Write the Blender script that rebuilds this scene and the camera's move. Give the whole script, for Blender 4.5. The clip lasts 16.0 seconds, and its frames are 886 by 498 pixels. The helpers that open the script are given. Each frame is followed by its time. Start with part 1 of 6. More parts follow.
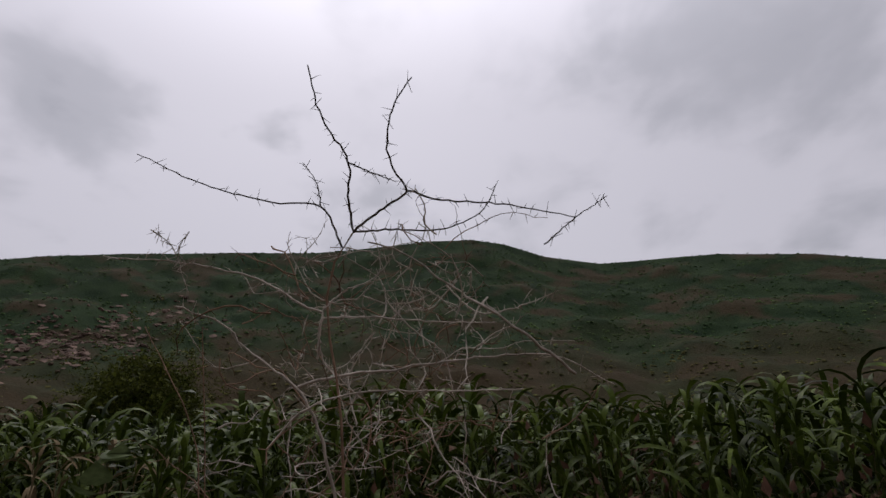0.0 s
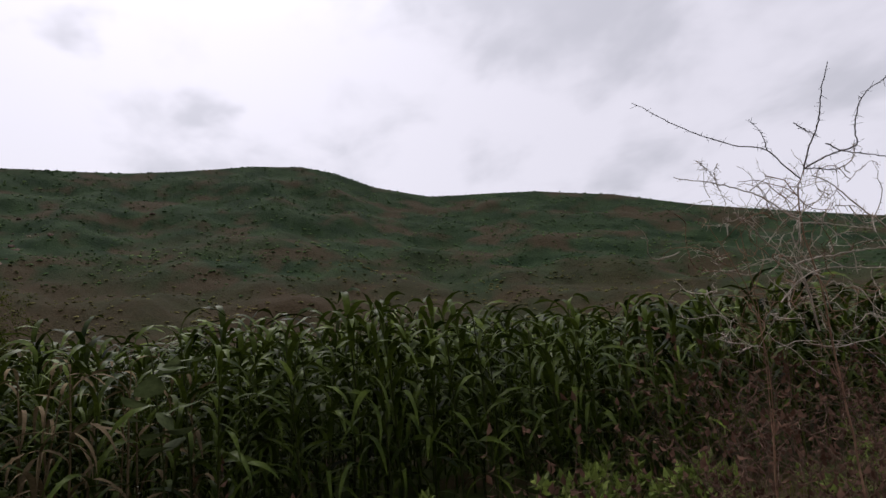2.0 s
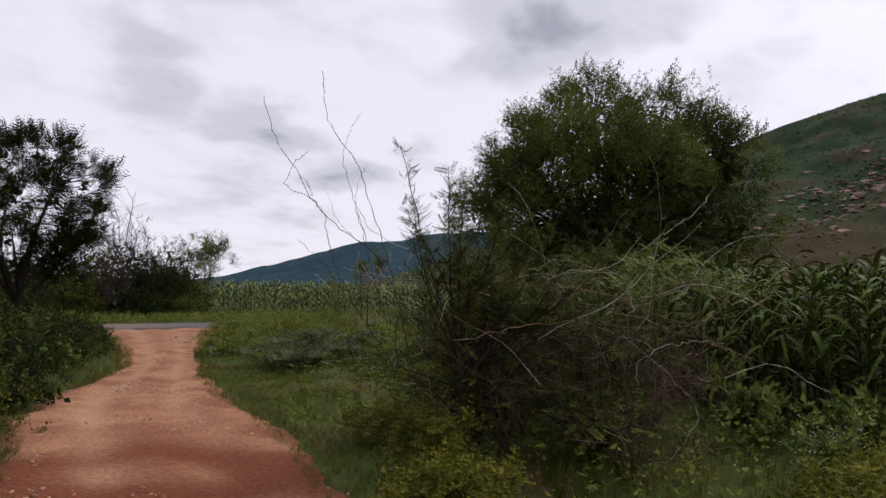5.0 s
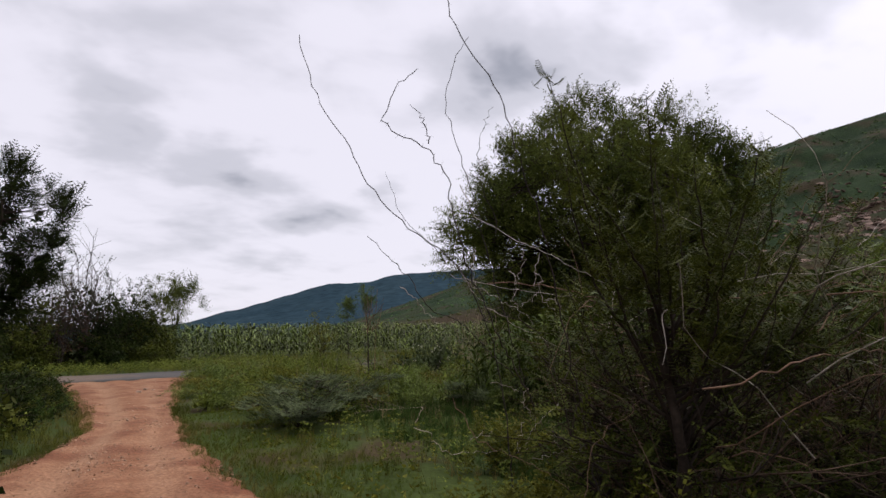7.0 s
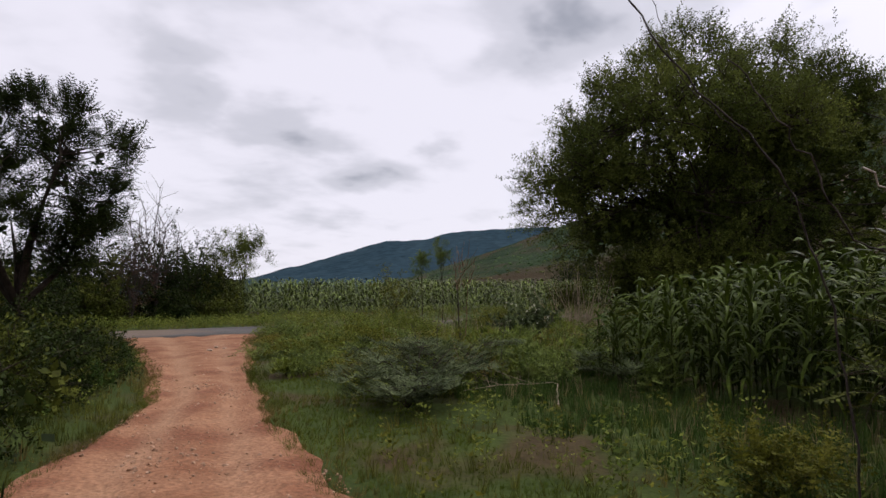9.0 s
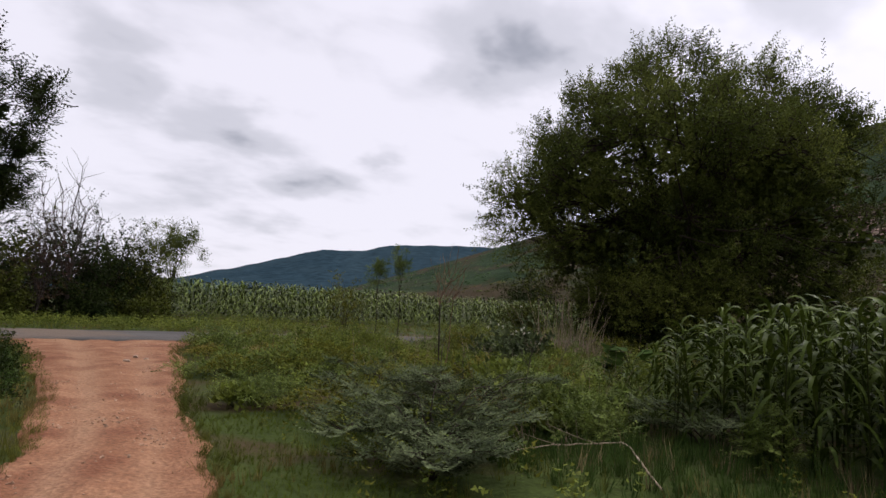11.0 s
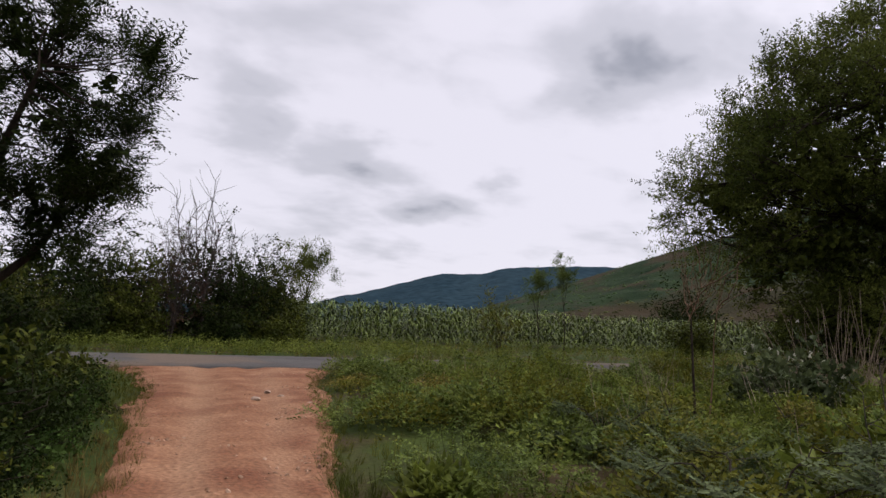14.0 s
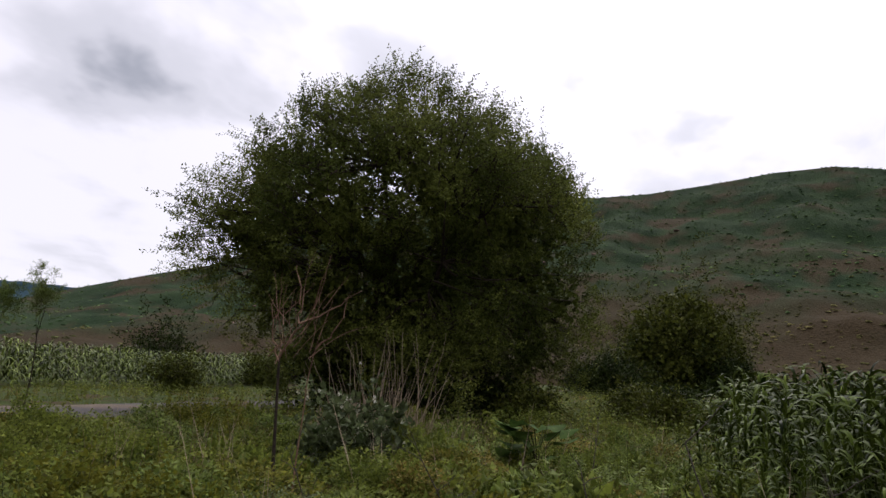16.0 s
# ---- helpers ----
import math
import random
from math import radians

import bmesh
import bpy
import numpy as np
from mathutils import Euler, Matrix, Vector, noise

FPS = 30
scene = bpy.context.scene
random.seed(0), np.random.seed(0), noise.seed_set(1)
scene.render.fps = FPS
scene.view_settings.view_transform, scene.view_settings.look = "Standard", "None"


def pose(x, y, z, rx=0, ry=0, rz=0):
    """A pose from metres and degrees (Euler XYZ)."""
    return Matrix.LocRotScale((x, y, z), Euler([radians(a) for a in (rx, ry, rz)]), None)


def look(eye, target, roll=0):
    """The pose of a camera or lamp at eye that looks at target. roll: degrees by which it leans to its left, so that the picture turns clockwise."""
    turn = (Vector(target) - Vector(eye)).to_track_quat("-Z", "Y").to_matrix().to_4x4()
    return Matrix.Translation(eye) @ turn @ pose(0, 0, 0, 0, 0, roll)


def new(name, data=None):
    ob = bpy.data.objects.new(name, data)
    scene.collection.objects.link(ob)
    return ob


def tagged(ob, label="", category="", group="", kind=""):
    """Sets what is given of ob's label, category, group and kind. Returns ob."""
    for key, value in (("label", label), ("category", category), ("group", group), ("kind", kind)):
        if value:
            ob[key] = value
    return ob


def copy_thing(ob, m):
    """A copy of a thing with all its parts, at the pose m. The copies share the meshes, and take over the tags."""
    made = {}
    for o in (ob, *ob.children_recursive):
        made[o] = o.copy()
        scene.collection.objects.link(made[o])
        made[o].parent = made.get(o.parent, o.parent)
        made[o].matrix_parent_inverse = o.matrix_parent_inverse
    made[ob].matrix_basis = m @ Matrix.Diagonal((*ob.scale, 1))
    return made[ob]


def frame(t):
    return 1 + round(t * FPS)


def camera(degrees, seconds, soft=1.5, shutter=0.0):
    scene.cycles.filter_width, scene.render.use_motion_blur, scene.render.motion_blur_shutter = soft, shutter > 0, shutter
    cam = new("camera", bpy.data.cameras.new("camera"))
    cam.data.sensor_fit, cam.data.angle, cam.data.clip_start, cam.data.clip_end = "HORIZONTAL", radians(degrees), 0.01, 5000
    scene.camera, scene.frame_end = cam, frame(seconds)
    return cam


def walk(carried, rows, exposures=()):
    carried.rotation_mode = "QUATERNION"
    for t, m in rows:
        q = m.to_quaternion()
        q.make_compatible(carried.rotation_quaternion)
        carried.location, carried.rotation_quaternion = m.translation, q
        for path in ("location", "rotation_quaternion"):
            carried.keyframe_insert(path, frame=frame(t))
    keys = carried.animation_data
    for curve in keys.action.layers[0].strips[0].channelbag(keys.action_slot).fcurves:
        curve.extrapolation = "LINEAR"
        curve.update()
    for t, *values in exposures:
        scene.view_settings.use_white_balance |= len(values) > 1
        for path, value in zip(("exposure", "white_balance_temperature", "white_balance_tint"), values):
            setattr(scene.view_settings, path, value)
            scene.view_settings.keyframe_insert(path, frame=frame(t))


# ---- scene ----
cam = camera(70.8, 16.0)
# seconds, eye x y z, heading to the left of +y, pitch up, lean (degrees)
ROWS = [
    (0.0, -0.923, 1.209, 1.781, -1.49, 17.46, -1.37),
    (0.5, -1.367, 1.048, 1.762, 2.72, 16.83, -1.02),
    (1.0, -1.842, 0.982, 1.766, 6.12, 16.92, 0.71),
    (1.5, -2.230, 0.939, 1.716, -4.36, 10.89, 0.05),
    (2.0, -2.582, 0.956, 1.674, -17.35, 10.38, -3.61),
    (2.5, -3.228, 0.842, 1.680, 13.72, 11.42, 1.97),
    (3.0, -4.102, 0.583, 1.697, 31.72, 6.67, 0.14),
    (3.5, -4.856, 0.354, 1.655, 39.68, 10.75, -0.12),
    (4.0, -5.693, 0.157, 1.621, 49.87, 9.27, 1.03),
    (4.5, -6.453, 0.007, 1.607, 54.39, 6.69, 0.97),
    (5.0, -6.950, -0.250, 1.660, 65.75, 4.05, 0.60),
    (5.2, -7.319, -0.236, 1.610, 66.97, 4.00, 1.07),
    (7.3, -9.998, -0.420, 1.534, 62.57, 7.92, -1.19),
    (7.5, -10.276, -0.381, 1.524, 66.65, 7.14, -0.91),
    (8.0, -10.989, -0.376, 1.517, 66.98, 6.44, 0.02),
    (8.2, -11.285, -0.401, 1.543, 67.86, 4.47, 0.26),
    (10.3, -14.032, -0.315, 1.543, 68.07, 4.05, -1.11),
    (10.5, -14.394, -0.330, 1.542, 64.27, 5.51, 0.26),
    (11.0, -15.135, -0.317, 1.512, 62.30, 5.38, 3.20),
    (11.5, -15.861, -0.217, 1.445, 62.91, 6.96, 4.37),
    (12.0, -16.648, -0.125, 1.384, 55.42, 5.86, 4.53),
    (12.5, -17.292, -0.159, 1.384, 56.22, 4.36, 1.42),
    (13.0, -18.108, -0.106, 1.396, 64.37, 3.87, 0.53),
    (13.5, -18.884, -0.225, 1.426, 70.06, 5.31, 1.00),
    (14.0, -19.683, -0.076, 1.316, 73.26, 6.90, 2.73),
    (14.5, -20.442, -0.051, 1.362, 60.81, 7.34, 1.30),
    (15.0, -21.077, 0.079, 1.424, 49.20, 8.45, 1.04),
    (15.5, -21.758, 0.254, 1.432, 37.90, 11.50, 2.38),
    (16.0, -22.357, 0.216, 1.438, 26.99, 11.99, 3.11),
]


def eye_pose(x, y, z, yaw, pitch, roll):
    a, b = radians(yaw), radians(pitch)
    way = Vector((-math.sin(a) * math.cos(b), math.cos(a) * math.cos(b), math.sin(b)))
    return look((x, y, z), Vector((x, y, z)) + way, roll)


EXPOSURES = [(0.0, -0.65), (1.0, -0.5), (1.5, -0.45), (2.0, -0.1), (2.5, -0.1), (3.0, 0.1), (4.5, 0.1), (5.0, 0.05), (8.0, 0.05), (11.0, 0.1), (12.0, 0.12), (12.5, 0.28), (13.5, 0.05), (14.0, 0.0), (15.0, 0.13), (16.0, 0.2)]
walk(cam, [(r[0], eye_pose(*r[1:])) for r in ROWS], EXPOSURES)

# ---- light: a bright overcast sky with broken grey cloud, the sun veiled behind the hills ----
SUN_EL, SUN_AZ = 48.0, 10.0
world = bpy.data.worlds.new("overcast_sky")
scene.world = world
world.use_nodes = True
wn, wl = world.node_tree.nodes, world.node_tree.links
wn.clear()


def wnode(kind, **values):
    n = wn.new(kind)
    for k, v in values.items():
        n.inputs[k].default_value = v
    return n


sky = wn.new("ShaderNodeTexSky")
sky.sky_type, sky.sun_disc = "NISHITA", False
sky.sun_elevation, sky.sun_rotation = radians(SUN_EL), radians(-SUN_AZ)
coord = wn.new("ShaderNodeTexCoord")
sep = wn.new("ShaderNodeSeparateXYZ")
wl.new(coord.outputs["Generated"], sep.inputs[0])


def wmath(op, a, b):
    n = wn.new("ShaderNodeMath")
    n.operation = op
    for i, v in enumerate((a, b)):
        if isinstance(v, (int, float)):
            n.inputs[i].default_value = v
        else:
            wl.new(v, n.inputs[i])
    return n.outputs[0]


height = wmath("ADD", wmath("MAXIMUM", sep.outputs[2], 0.0), 0.26)
flat = wn.new("ShaderNodeCombineXYZ")
wl.new(wmath("DIVIDE", sep.outputs[0], height), flat.inputs[0])
wl.new(wmath("DIVIDE", sep.outputs[1], height), flat.inputs[1])
turned = wn.new("ShaderNodeMapping")
turned.inputs["Rotation"].default_value = (0, 0, radians(30))
turned.inputs["Scale"].default_value = (1.0, 0.75, 1.0)
wl.new(flat.outputs[0], turned.inputs[0])
big = wnode("ShaderNodeTexNoise", Scale=1.35, Detail=5.0, Roughness=0.5, Distortion=0.25)
small = wnode("ShaderNodeTexNoise", Scale=4.2, Detail=4.0, Roughness=0.5, Distortion=0.2)
wl.new(turned.outputs[0], big.inputs["Vector"])
wl.new(turned.outputs[0], small.inputs["Vector"])
mixed = wmath("ADD", wmath("MULTIPLY", big.outputs[0], 0.34), wmath("MULTIPLY", small.outputs[0], 0.26))
# grey clouds: where each lies on the flat cloud sheet, its breadth and weight
CLOUDS = ((-0.70, 1.10, 0.34, 1.0), (-0.31, 1.23, 0.12, 0.9), (-0.09, 1.42, 0.13, 0.8), (0.57, 0.99, 0.42, 1.0), (-1.00, 0.92, 0.24, 0.9), (-1.14, 1.29, 0.26, 0.8), (-1.21, 0.80, 0.28, 1.0), (-0.92, 1.34, 0.20, 0.6), (-1.52, -0.05, 0.22, 0.7),
          (-1.82, -0.02, 0.24, 0.9), (-2.34, 0.26, 0.26, 0.6), (-1.86, 0.24, 0.28, 1.0), (-2.16, 0.52, 0.25, 1.0), (-1.84, 0.72, 0.16, 0.8), (-2.62, 0.50, 0.30, 0.8), (-0.42, 0.89, 0.2, 0.5), (-0.81, 0.86, 0.22, 0.5))
swirl = wnode("ShaderNodeTexNoise", Scale=3.2, Detail=4.0, Roughness=0.55)
wl.new(flat.outputs[0], swirl.inputs["Vector"])
pull = wn.new("ShaderNodeVectorMath")
pull.operation = "MULTIPLY_ADD"
pull.inputs[1].default_value, pull.inputs[2].default_value = (0.42, 0.42, 0.0), (-0.21, -0.21, 0.0)
wl.new(swirl.outputs["Color"], pull.inputs[0])
warped = wn.new("ShaderNodeVectorMath")
wl.new(flat.outputs[0], warped.inputs[0])
wl.new(pull.outputs[0], warped.inputs[1])
grey = 0.0
for cx, cy, breadth, weight in CLOUDS:
    far_off, soft_edge = wn.new("ShaderNodeVectorMath"), wn.new("ShaderNodeMapRange")
    far_off.operation, soft_edge.interpolation_type = "DISTANCE", "SMOOTHSTEP"
    far_off.inputs[1].default_value = (cx, cy, 0)
    for k, v in enumerate((0.0, breadth, weight, 0.0)):
        soft_edge.inputs[k + 1].default_value = v
    wl.new(warped.outputs[0], far_off.inputs[0])
    wl.new(far_off.outputs["Value"], soft_edge.inputs[0])
    grey = wmath("MAXIMUM", grey, soft_edge.outputs[0])
mixed = wmath("SUBTRACT", wmath("ADD", mixed, 0.225), wmath("MULTIPLY", grey, 0.115))
ramp = wn.new("ShaderNodeValToRGB")
ramp.color_ramp.interpolation = "EASE"
ramp.color_ramp.elements[0].position, ramp.color_ramp.elements[0].color = 0.32, (0.33, 0.34, 0.405, 1)
ramp.color_ramp.elements[1].position, ramp.color_ramp.elements[1].color = 0.53, (0.905, 0.875, 0.985, 1)
ramp.color_ramp.elements.new(0.42).color = (0.66, 0.65, 0.735, 1)
wl.new(mixed, ramp.inputs[0])
blend = wn.new("ShaderNodeMix")
blend.data_type = "RGBA"
blend.inputs["Factor"].default_value = 0.93
sa, se = radians(SUN_AZ), radians(SUN_EL)
sun_from = Vector((-math.sin(sa) * math.cos(se), math.cos(sa) * math.cos(se), math.sin(se)))
near_sun = wn.new("ShaderNodeVectorMath")
near_sun.operation = "DOT_PRODUCT"
near_sun.inputs[1].default_value = sun_from
wl.new(coord.outputs["Generated"], near_sun.inputs[0])
veil = wmath("ADD", wmath("MULTIPLY", wmath("POWER", wmath("MAXIMUM", near_sun.outputs["Value"], 0.0), 8.0), 0.45), 0.95)
overhead = wn.new("ShaderNodeMapRange")
overhead.interpolation_type = "SMOOTHSTEP"
for i, v in enumerate((0.48, 1.0, 1.0, 2.6)):
    overhead.inputs[i + 1].default_value = v
wl.new(sep.outputs[2], overhead.inputs[0])
veil = wmath("MULTIPLY", veil, overhead.outputs[0])
# sky out of view towards -y, dimmed to darken the faces turned to it
dim_behind = wn.new("ShaderNodeMapRange")
dim_behind.interpolation_type = "SMOOTHSTEP"
for i, v in enumerate((-0.85, -0.25, 0.5, 1.0)):
    dim_behind.inputs[i + 1].default_value = v
wl.new(sep.outputs[1], dim_behind.inputs[0])
veil = wmath("MULTIPLY", veil, dim_behind.outputs[0])
lit = wn.new("ShaderNodeVectorMath")
lit.operation = "SCALE"
wl.new(ramp.outputs[0], lit.inputs[0])
wl.new(veil, lit.inputs["Scale"])
dim = wn.new("ShaderNodeVectorMath")
dim.operation = "SCALE"
dim.inputs["Scale"].default_value = 0.1
wl.new(sky.outputs[0], dim.inputs[0])
wl.new(dim.outputs[0], blend.inputs["A"])
wl.new(lit.outputs[0], blend.inputs["B"])
back = wnode("ShaderNodeBackground", Strength=1.0)
wl.new(blend.outputs["Result"], back.inputs["Color"])
wout = wn.new("ShaderNodeOutputWorld")
wl.new(back.outputs[0], wout.inputs[0])

sun = new("sun", bpy.data.lights.new("sun", "SUN"))
sun.data.energy, sun.data.angle, sun.data.color = 1.5, radians(14), (1.0, 0.96, 0.9)
sun.matrix_world = look(sun_from * 50, (0, 0, 0))


# ---- materials ----
def material(name, dark, light, scale=4.0, fine=40.0, rough=0.7, bump=0.3, distance=0.01, thin=0.0, island=0.0, spec=0.3, third=None, third_scale=0.5, foot=None, worn=None):
    """A surface of two colours mottled at two scales, with fine relief; thin lets light through leaves."""
    m = bpy.data.materials.new(name)
    m.use_nodes = True
    n, l = m.node_tree.nodes, m.node_tree.links
    n.clear()
    out, bsdf, tc = n.new("ShaderNodeOutputMaterial"), n.new("ShaderNodeBsdfPrincipled"), n.new("ShaderNodeTexCoord")
    big_noise, fine_noise = n.new("ShaderNodeTexNoise"), n.new("ShaderNodeTexNoise")
    big_noise.inputs["Scale"].default_value, big_noise.inputs["Detail"].default_value = scale, 5
    fine_noise.inputs["Scale"].default_value, fine_noise.inputs["Detail"].default_value = fine, 3
    for t in (big_noise, fine_noise):
        l.new(tc.outputs["Object"], t.inputs["Vector"])
    spread = n.new("ShaderNodeMapRange")
    spread.inputs[1].default_value, spread.inputs[2].default_value = 0.32, 0.68
    l.new(big_noise.outputs[0], spread.inputs[0])
    mix = n.new("ShaderNodeMix")
    mix.data_type = "RGBA"
    mix.inputs["A"].default_value, mix.inputs["B"].default_value = (*dark, 1), (*light, 1)
    l.new(spread.outputs[0], mix.inputs["Factor"])
    colour = mix.outputs["Result"]
    if third:
        tn, tr, tm = n.new("ShaderNodeTexNoise"), n.new("ShaderNodeMapRange"), n.new("ShaderNodeMix")
        tn.inputs["Scale"].default_value, tn.inputs["Detail"].default_value = third_scale, 6
        tr.inputs[1].default_value, tr.inputs[2].default_value = 0.5, 0.62
        tm.data_type = "RGBA"
        tm.inputs["B"].default_value = (*third, 1)
        l.new(tc.outputs["Object"], tn.inputs["Vector"])
        l.new(tn.outputs[0], tr.inputs[0])
        l.new(tr.outputs[0], tm.inputs["Factor"])
        l.new(colour, tm.inputs["A"])
        colour = tm.outputs["Result"]
    if foot:
        ln, sh, ft = n.new("ShaderNodeVectorMath"), n.new("ShaderNodeMapRange"), n.new("ShaderNodeMix")
        ln.operation, ft.data_type = "LENGTH", "RGBA"
        wob, tot = n.new("ShaderNodeTexNoise"), n.new("ShaderNodeMath")
        wob.inputs["Scale"].default_value, wob.inputs["Detail"].default_value = 0.012, 6
        tot.operation, tot.inputs[1].default_value = "MULTIPLY_ADD", 420
        sh.inputs[1].default_value, sh.inputs[2].default_value = foot[0], foot[1]
        sh.inputs[3].default_value, sh.inputs[4].default_value = 1.0, 0.0
        ft.inputs["B"].default_value = (*foot[2], 1)
        l.new(tc.outputs["Object"], ln.inputs[0])
        l.new(tc.outputs["Object"], wob.inputs["Vector"])
        l.new(wob.outputs[0], tot.inputs[0])
        l.new(ln.outputs["Value"], tot.inputs[2])
        l.new(tot.outputs[0], sh.inputs[0])
        l.new(sh.outputs[0], ft.inputs["Factor"])
        l.new(colour, ft.inputs["A"])
        colour = ft.outputs["Result"]
    if worn:
        wa, wm, wf = n.new("ShaderNodeAttribute"), n.new("ShaderNodeMix"), n.new("ShaderNodeMath")
        wa.attribute_name, wm.data_type, wf.operation = "worn", "RGBA", "MULTIPLY"
        wf.inputs[1].default_value = 0.95
        wm.inputs["B"].default_value = (*worn, 1)
        l.new(wa.outputs["Fac"], wf.inputs[0])
        l.new(wf.outputs[0], wm.inputs["Factor"])
        l.new(colour, wm.inputs["A"])
        colour = wm.outputs["Result"]
        da, dm = n.new("ShaderNodeAttribute"), n.new("ShaderNodeMix")
        da.attribute_name, dm.data_type = "damp", "RGBA"
        dm.inputs["B"].default_value = (0.115, 0.036, 0.016, 1)
        l.new(da.outputs["Fac"], dm.inputs["Factor"])
        l.new(colour, dm.inputs["A"])
        colour = dm.outputs["Result"]
    hsv = n.new("ShaderNodeHueSaturation")
    l.new(colour, hsv.inputs["Color"])
    grain = n.new("ShaderNodeMapRange")
    grain.inputs[1].default_value, grain.inputs[2].default_value = 0.25, 0.75
    grain.inputs[3].default_value, grain.inputs[4].default_value = 0.58, 1.18
    l.new(fine_noise.outputs[0], grain.inputs[0])
    value = grain.outputs[0]
    if island:
        geo, vary, mul = n.new("ShaderNodeNewGeometry"), n.new("ShaderNodeMapRange"), n.new("ShaderNodeMath")
        vary.inputs[3].default_value, vary.inputs[4].default_value = 1 - island, 1 + island
        l.new(geo.outputs["Random Per Island"], vary.inputs[0])
        mul.operation = "MULTIPLY"
        l.new(value, mul.inputs[0])
        l.new(vary.outputs[0], mul.inputs[1])
        value = mul.outputs[0]
    l.new(value, hsv.inputs["Value"])
    l.new(hsv.outputs[0], bsdf.inputs["Base Color"])
    bsdf.inputs["Roughness"].default_value = rough
    bsdf.inputs["Specular IOR Level"].default_value = spec
    if bump:
        bp = n.new("ShaderNodeBump")
        bp.inputs["Strength"].default_value, bp.inputs["Distance"].default_value = bump, distance
        l.new(fine_noise.outputs[0], bp.inputs["Height"])
        l.new(bp.outputs[0], bsdf.inputs["Normal"])
    last = bsdf.outputs[0]
    if thin:
        tl, ms = n.new("ShaderNodeBsdfTranslucent"), n.new("ShaderNodeMixShader")
        ms.inputs[0].default_value = thin
        l.new(hsv.outputs[0], tl.inputs["Color"])
        l.new(last, ms.inputs[1])
        l.new(tl.outputs[0], ms.inputs[2])
        last = ms.outputs[0]
    l.new(last, out.inputs[0])
    return m


M_SOIL = material("grassy_soil", (0.0240, 0.0368, 0.0072), (0.0448, 0.0608, 0.0128), 0.7, 18, 0.95, 0.6, 0.03, third=(0.0496, 0.0352, 0.0160), third_scale=0.6, spec=0.08)
M_DIRT = material("red_dirt", (0.1740, 0.0749, 0.0384), (0.2777, 0.1429, 0.0796), 1.9, 22, 0.95, 0.9, 0.03, third=(0.158, 0.064, 0.034), third_scale=0.9, spec=0.1, worn=(0.2972, 0.1678, 0.0978))
M_ASPHALT = material("worn_asphalt", (0.056, 0.051, 0.048), (0.089, 0.081, 0.073), 0.8, 60, 0.9, 0.4, 0.01, third=(0.119, 0.089, 0.066), third_scale=0.3, spec=0.12)
M_STONE = material("pale_stone", (0.198, 0.125, 0.083), (0.343, 0.264, 0.198), 6, 40, 0.9, 0.5, 0.01, island=0.25)
M_GRAVEL = material("dusty_gravel", (0.2268, 0.1160, 0.0646), (0.3612, 0.2400, 0.1634), 9, 40, 0.95, 0.5, 0.01, island=0.3, spec=0.1)
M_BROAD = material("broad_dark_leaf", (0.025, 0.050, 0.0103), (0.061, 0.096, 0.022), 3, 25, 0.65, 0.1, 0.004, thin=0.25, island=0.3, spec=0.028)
M_ROCK = material("red_rock", (0.0506, 0.0330, 0.0243), (0.1742, 0.1188, 0.0932), 0.15, 2.0, 0.95, 0.8, 0.3, island=0.3, spec=0.1)
M_HILL = material("hillside", (0.0081, 0.0188, 0.0072), (0.0239, 0.0406, 0.0161), 0.05, 0.9, 1.0, 0.6, 1.0, third=(0.0378, 0.0294, 0.0157), third_scale=0.03, spec=0.05, foot=(500.0, 650.0, (0.0349, 0.0248, 0.0128)))
M_SCRUB = material("hill_scrub", (0.0350, 0.0679, 0.0255), (0.0865, 0.1222, 0.0455), 0.02, 0.5, 1.0, 0.0, island=0.45, spec=0.03)
M_LOWSCRUB = material("low_hill_scrub", (0.0514, 0.0612, 0.0213), (0.1142, 0.0992, 0.0394), 0.02, 0.5, 1.0, 0.0, island=0.45, spec=0.03)
# no haze in the air: the distance haze is mixed into this hill colour
M_FAR = material("haze_tinted_hill", (0.0194, 0.036, 0.048), (0.028, 0.048, 0.060), 0.006, 0.04, 1.0, 0.0, spec=0.0)
# little gloss: the leaves' sky highlights are put into the pale end
M_MAIZE = material("maize_leaf", (0.0083, 0.0167, 0.0019), (0.0696, 0.0946, 0.0142), 2.6, 30, 0.45, 0.15, 0.004, thin=0.14, island=0.75, spec=0.035)
# paler copy for the far field: highlights and dark gaps put into its colours
M_FARMAIZE = material("far_maize_lit_leaf", (0.012, 0.024, 0.004), (0.165, 0.205, 0.046), 2.2, 30, 0.45, 0.1, 0.004, thin=0.1, island=0.85, spec=0.100)
M_STALK = material("maize_stalk", (0.0167, 0.024, 0.0062), (0.036, 0.040, 0.0113), 5, 40, 0.6, 0.2, spec=0.070)
M_DRY = material("dry_leaf", (0.1161, 0.0891, 0.0432), (0.2403, 0.1917, 0.0985), 3, 40, 0.8, 0.3, 0.004, thin=0.25, island=0.50, spec=0.042)
M_DRYMAIZE = material("withered_maize_leaf", (0.0690, 0.0495, 0.0267), (0.1725, 0.1290, 0.0720), 3, 40, 0.8, 0.3, 0.004, thin=0.15, island=0.45, spec=0.042)
M_RUST = material("rusty_dry_leaf", (0.0392, 0.0210, 0.0139), (0.0875, 0.0483, 0.0315), 3, 40, 0.85, 0.2, 0.004, thin=0.15, island=0.3, spec=0.035)
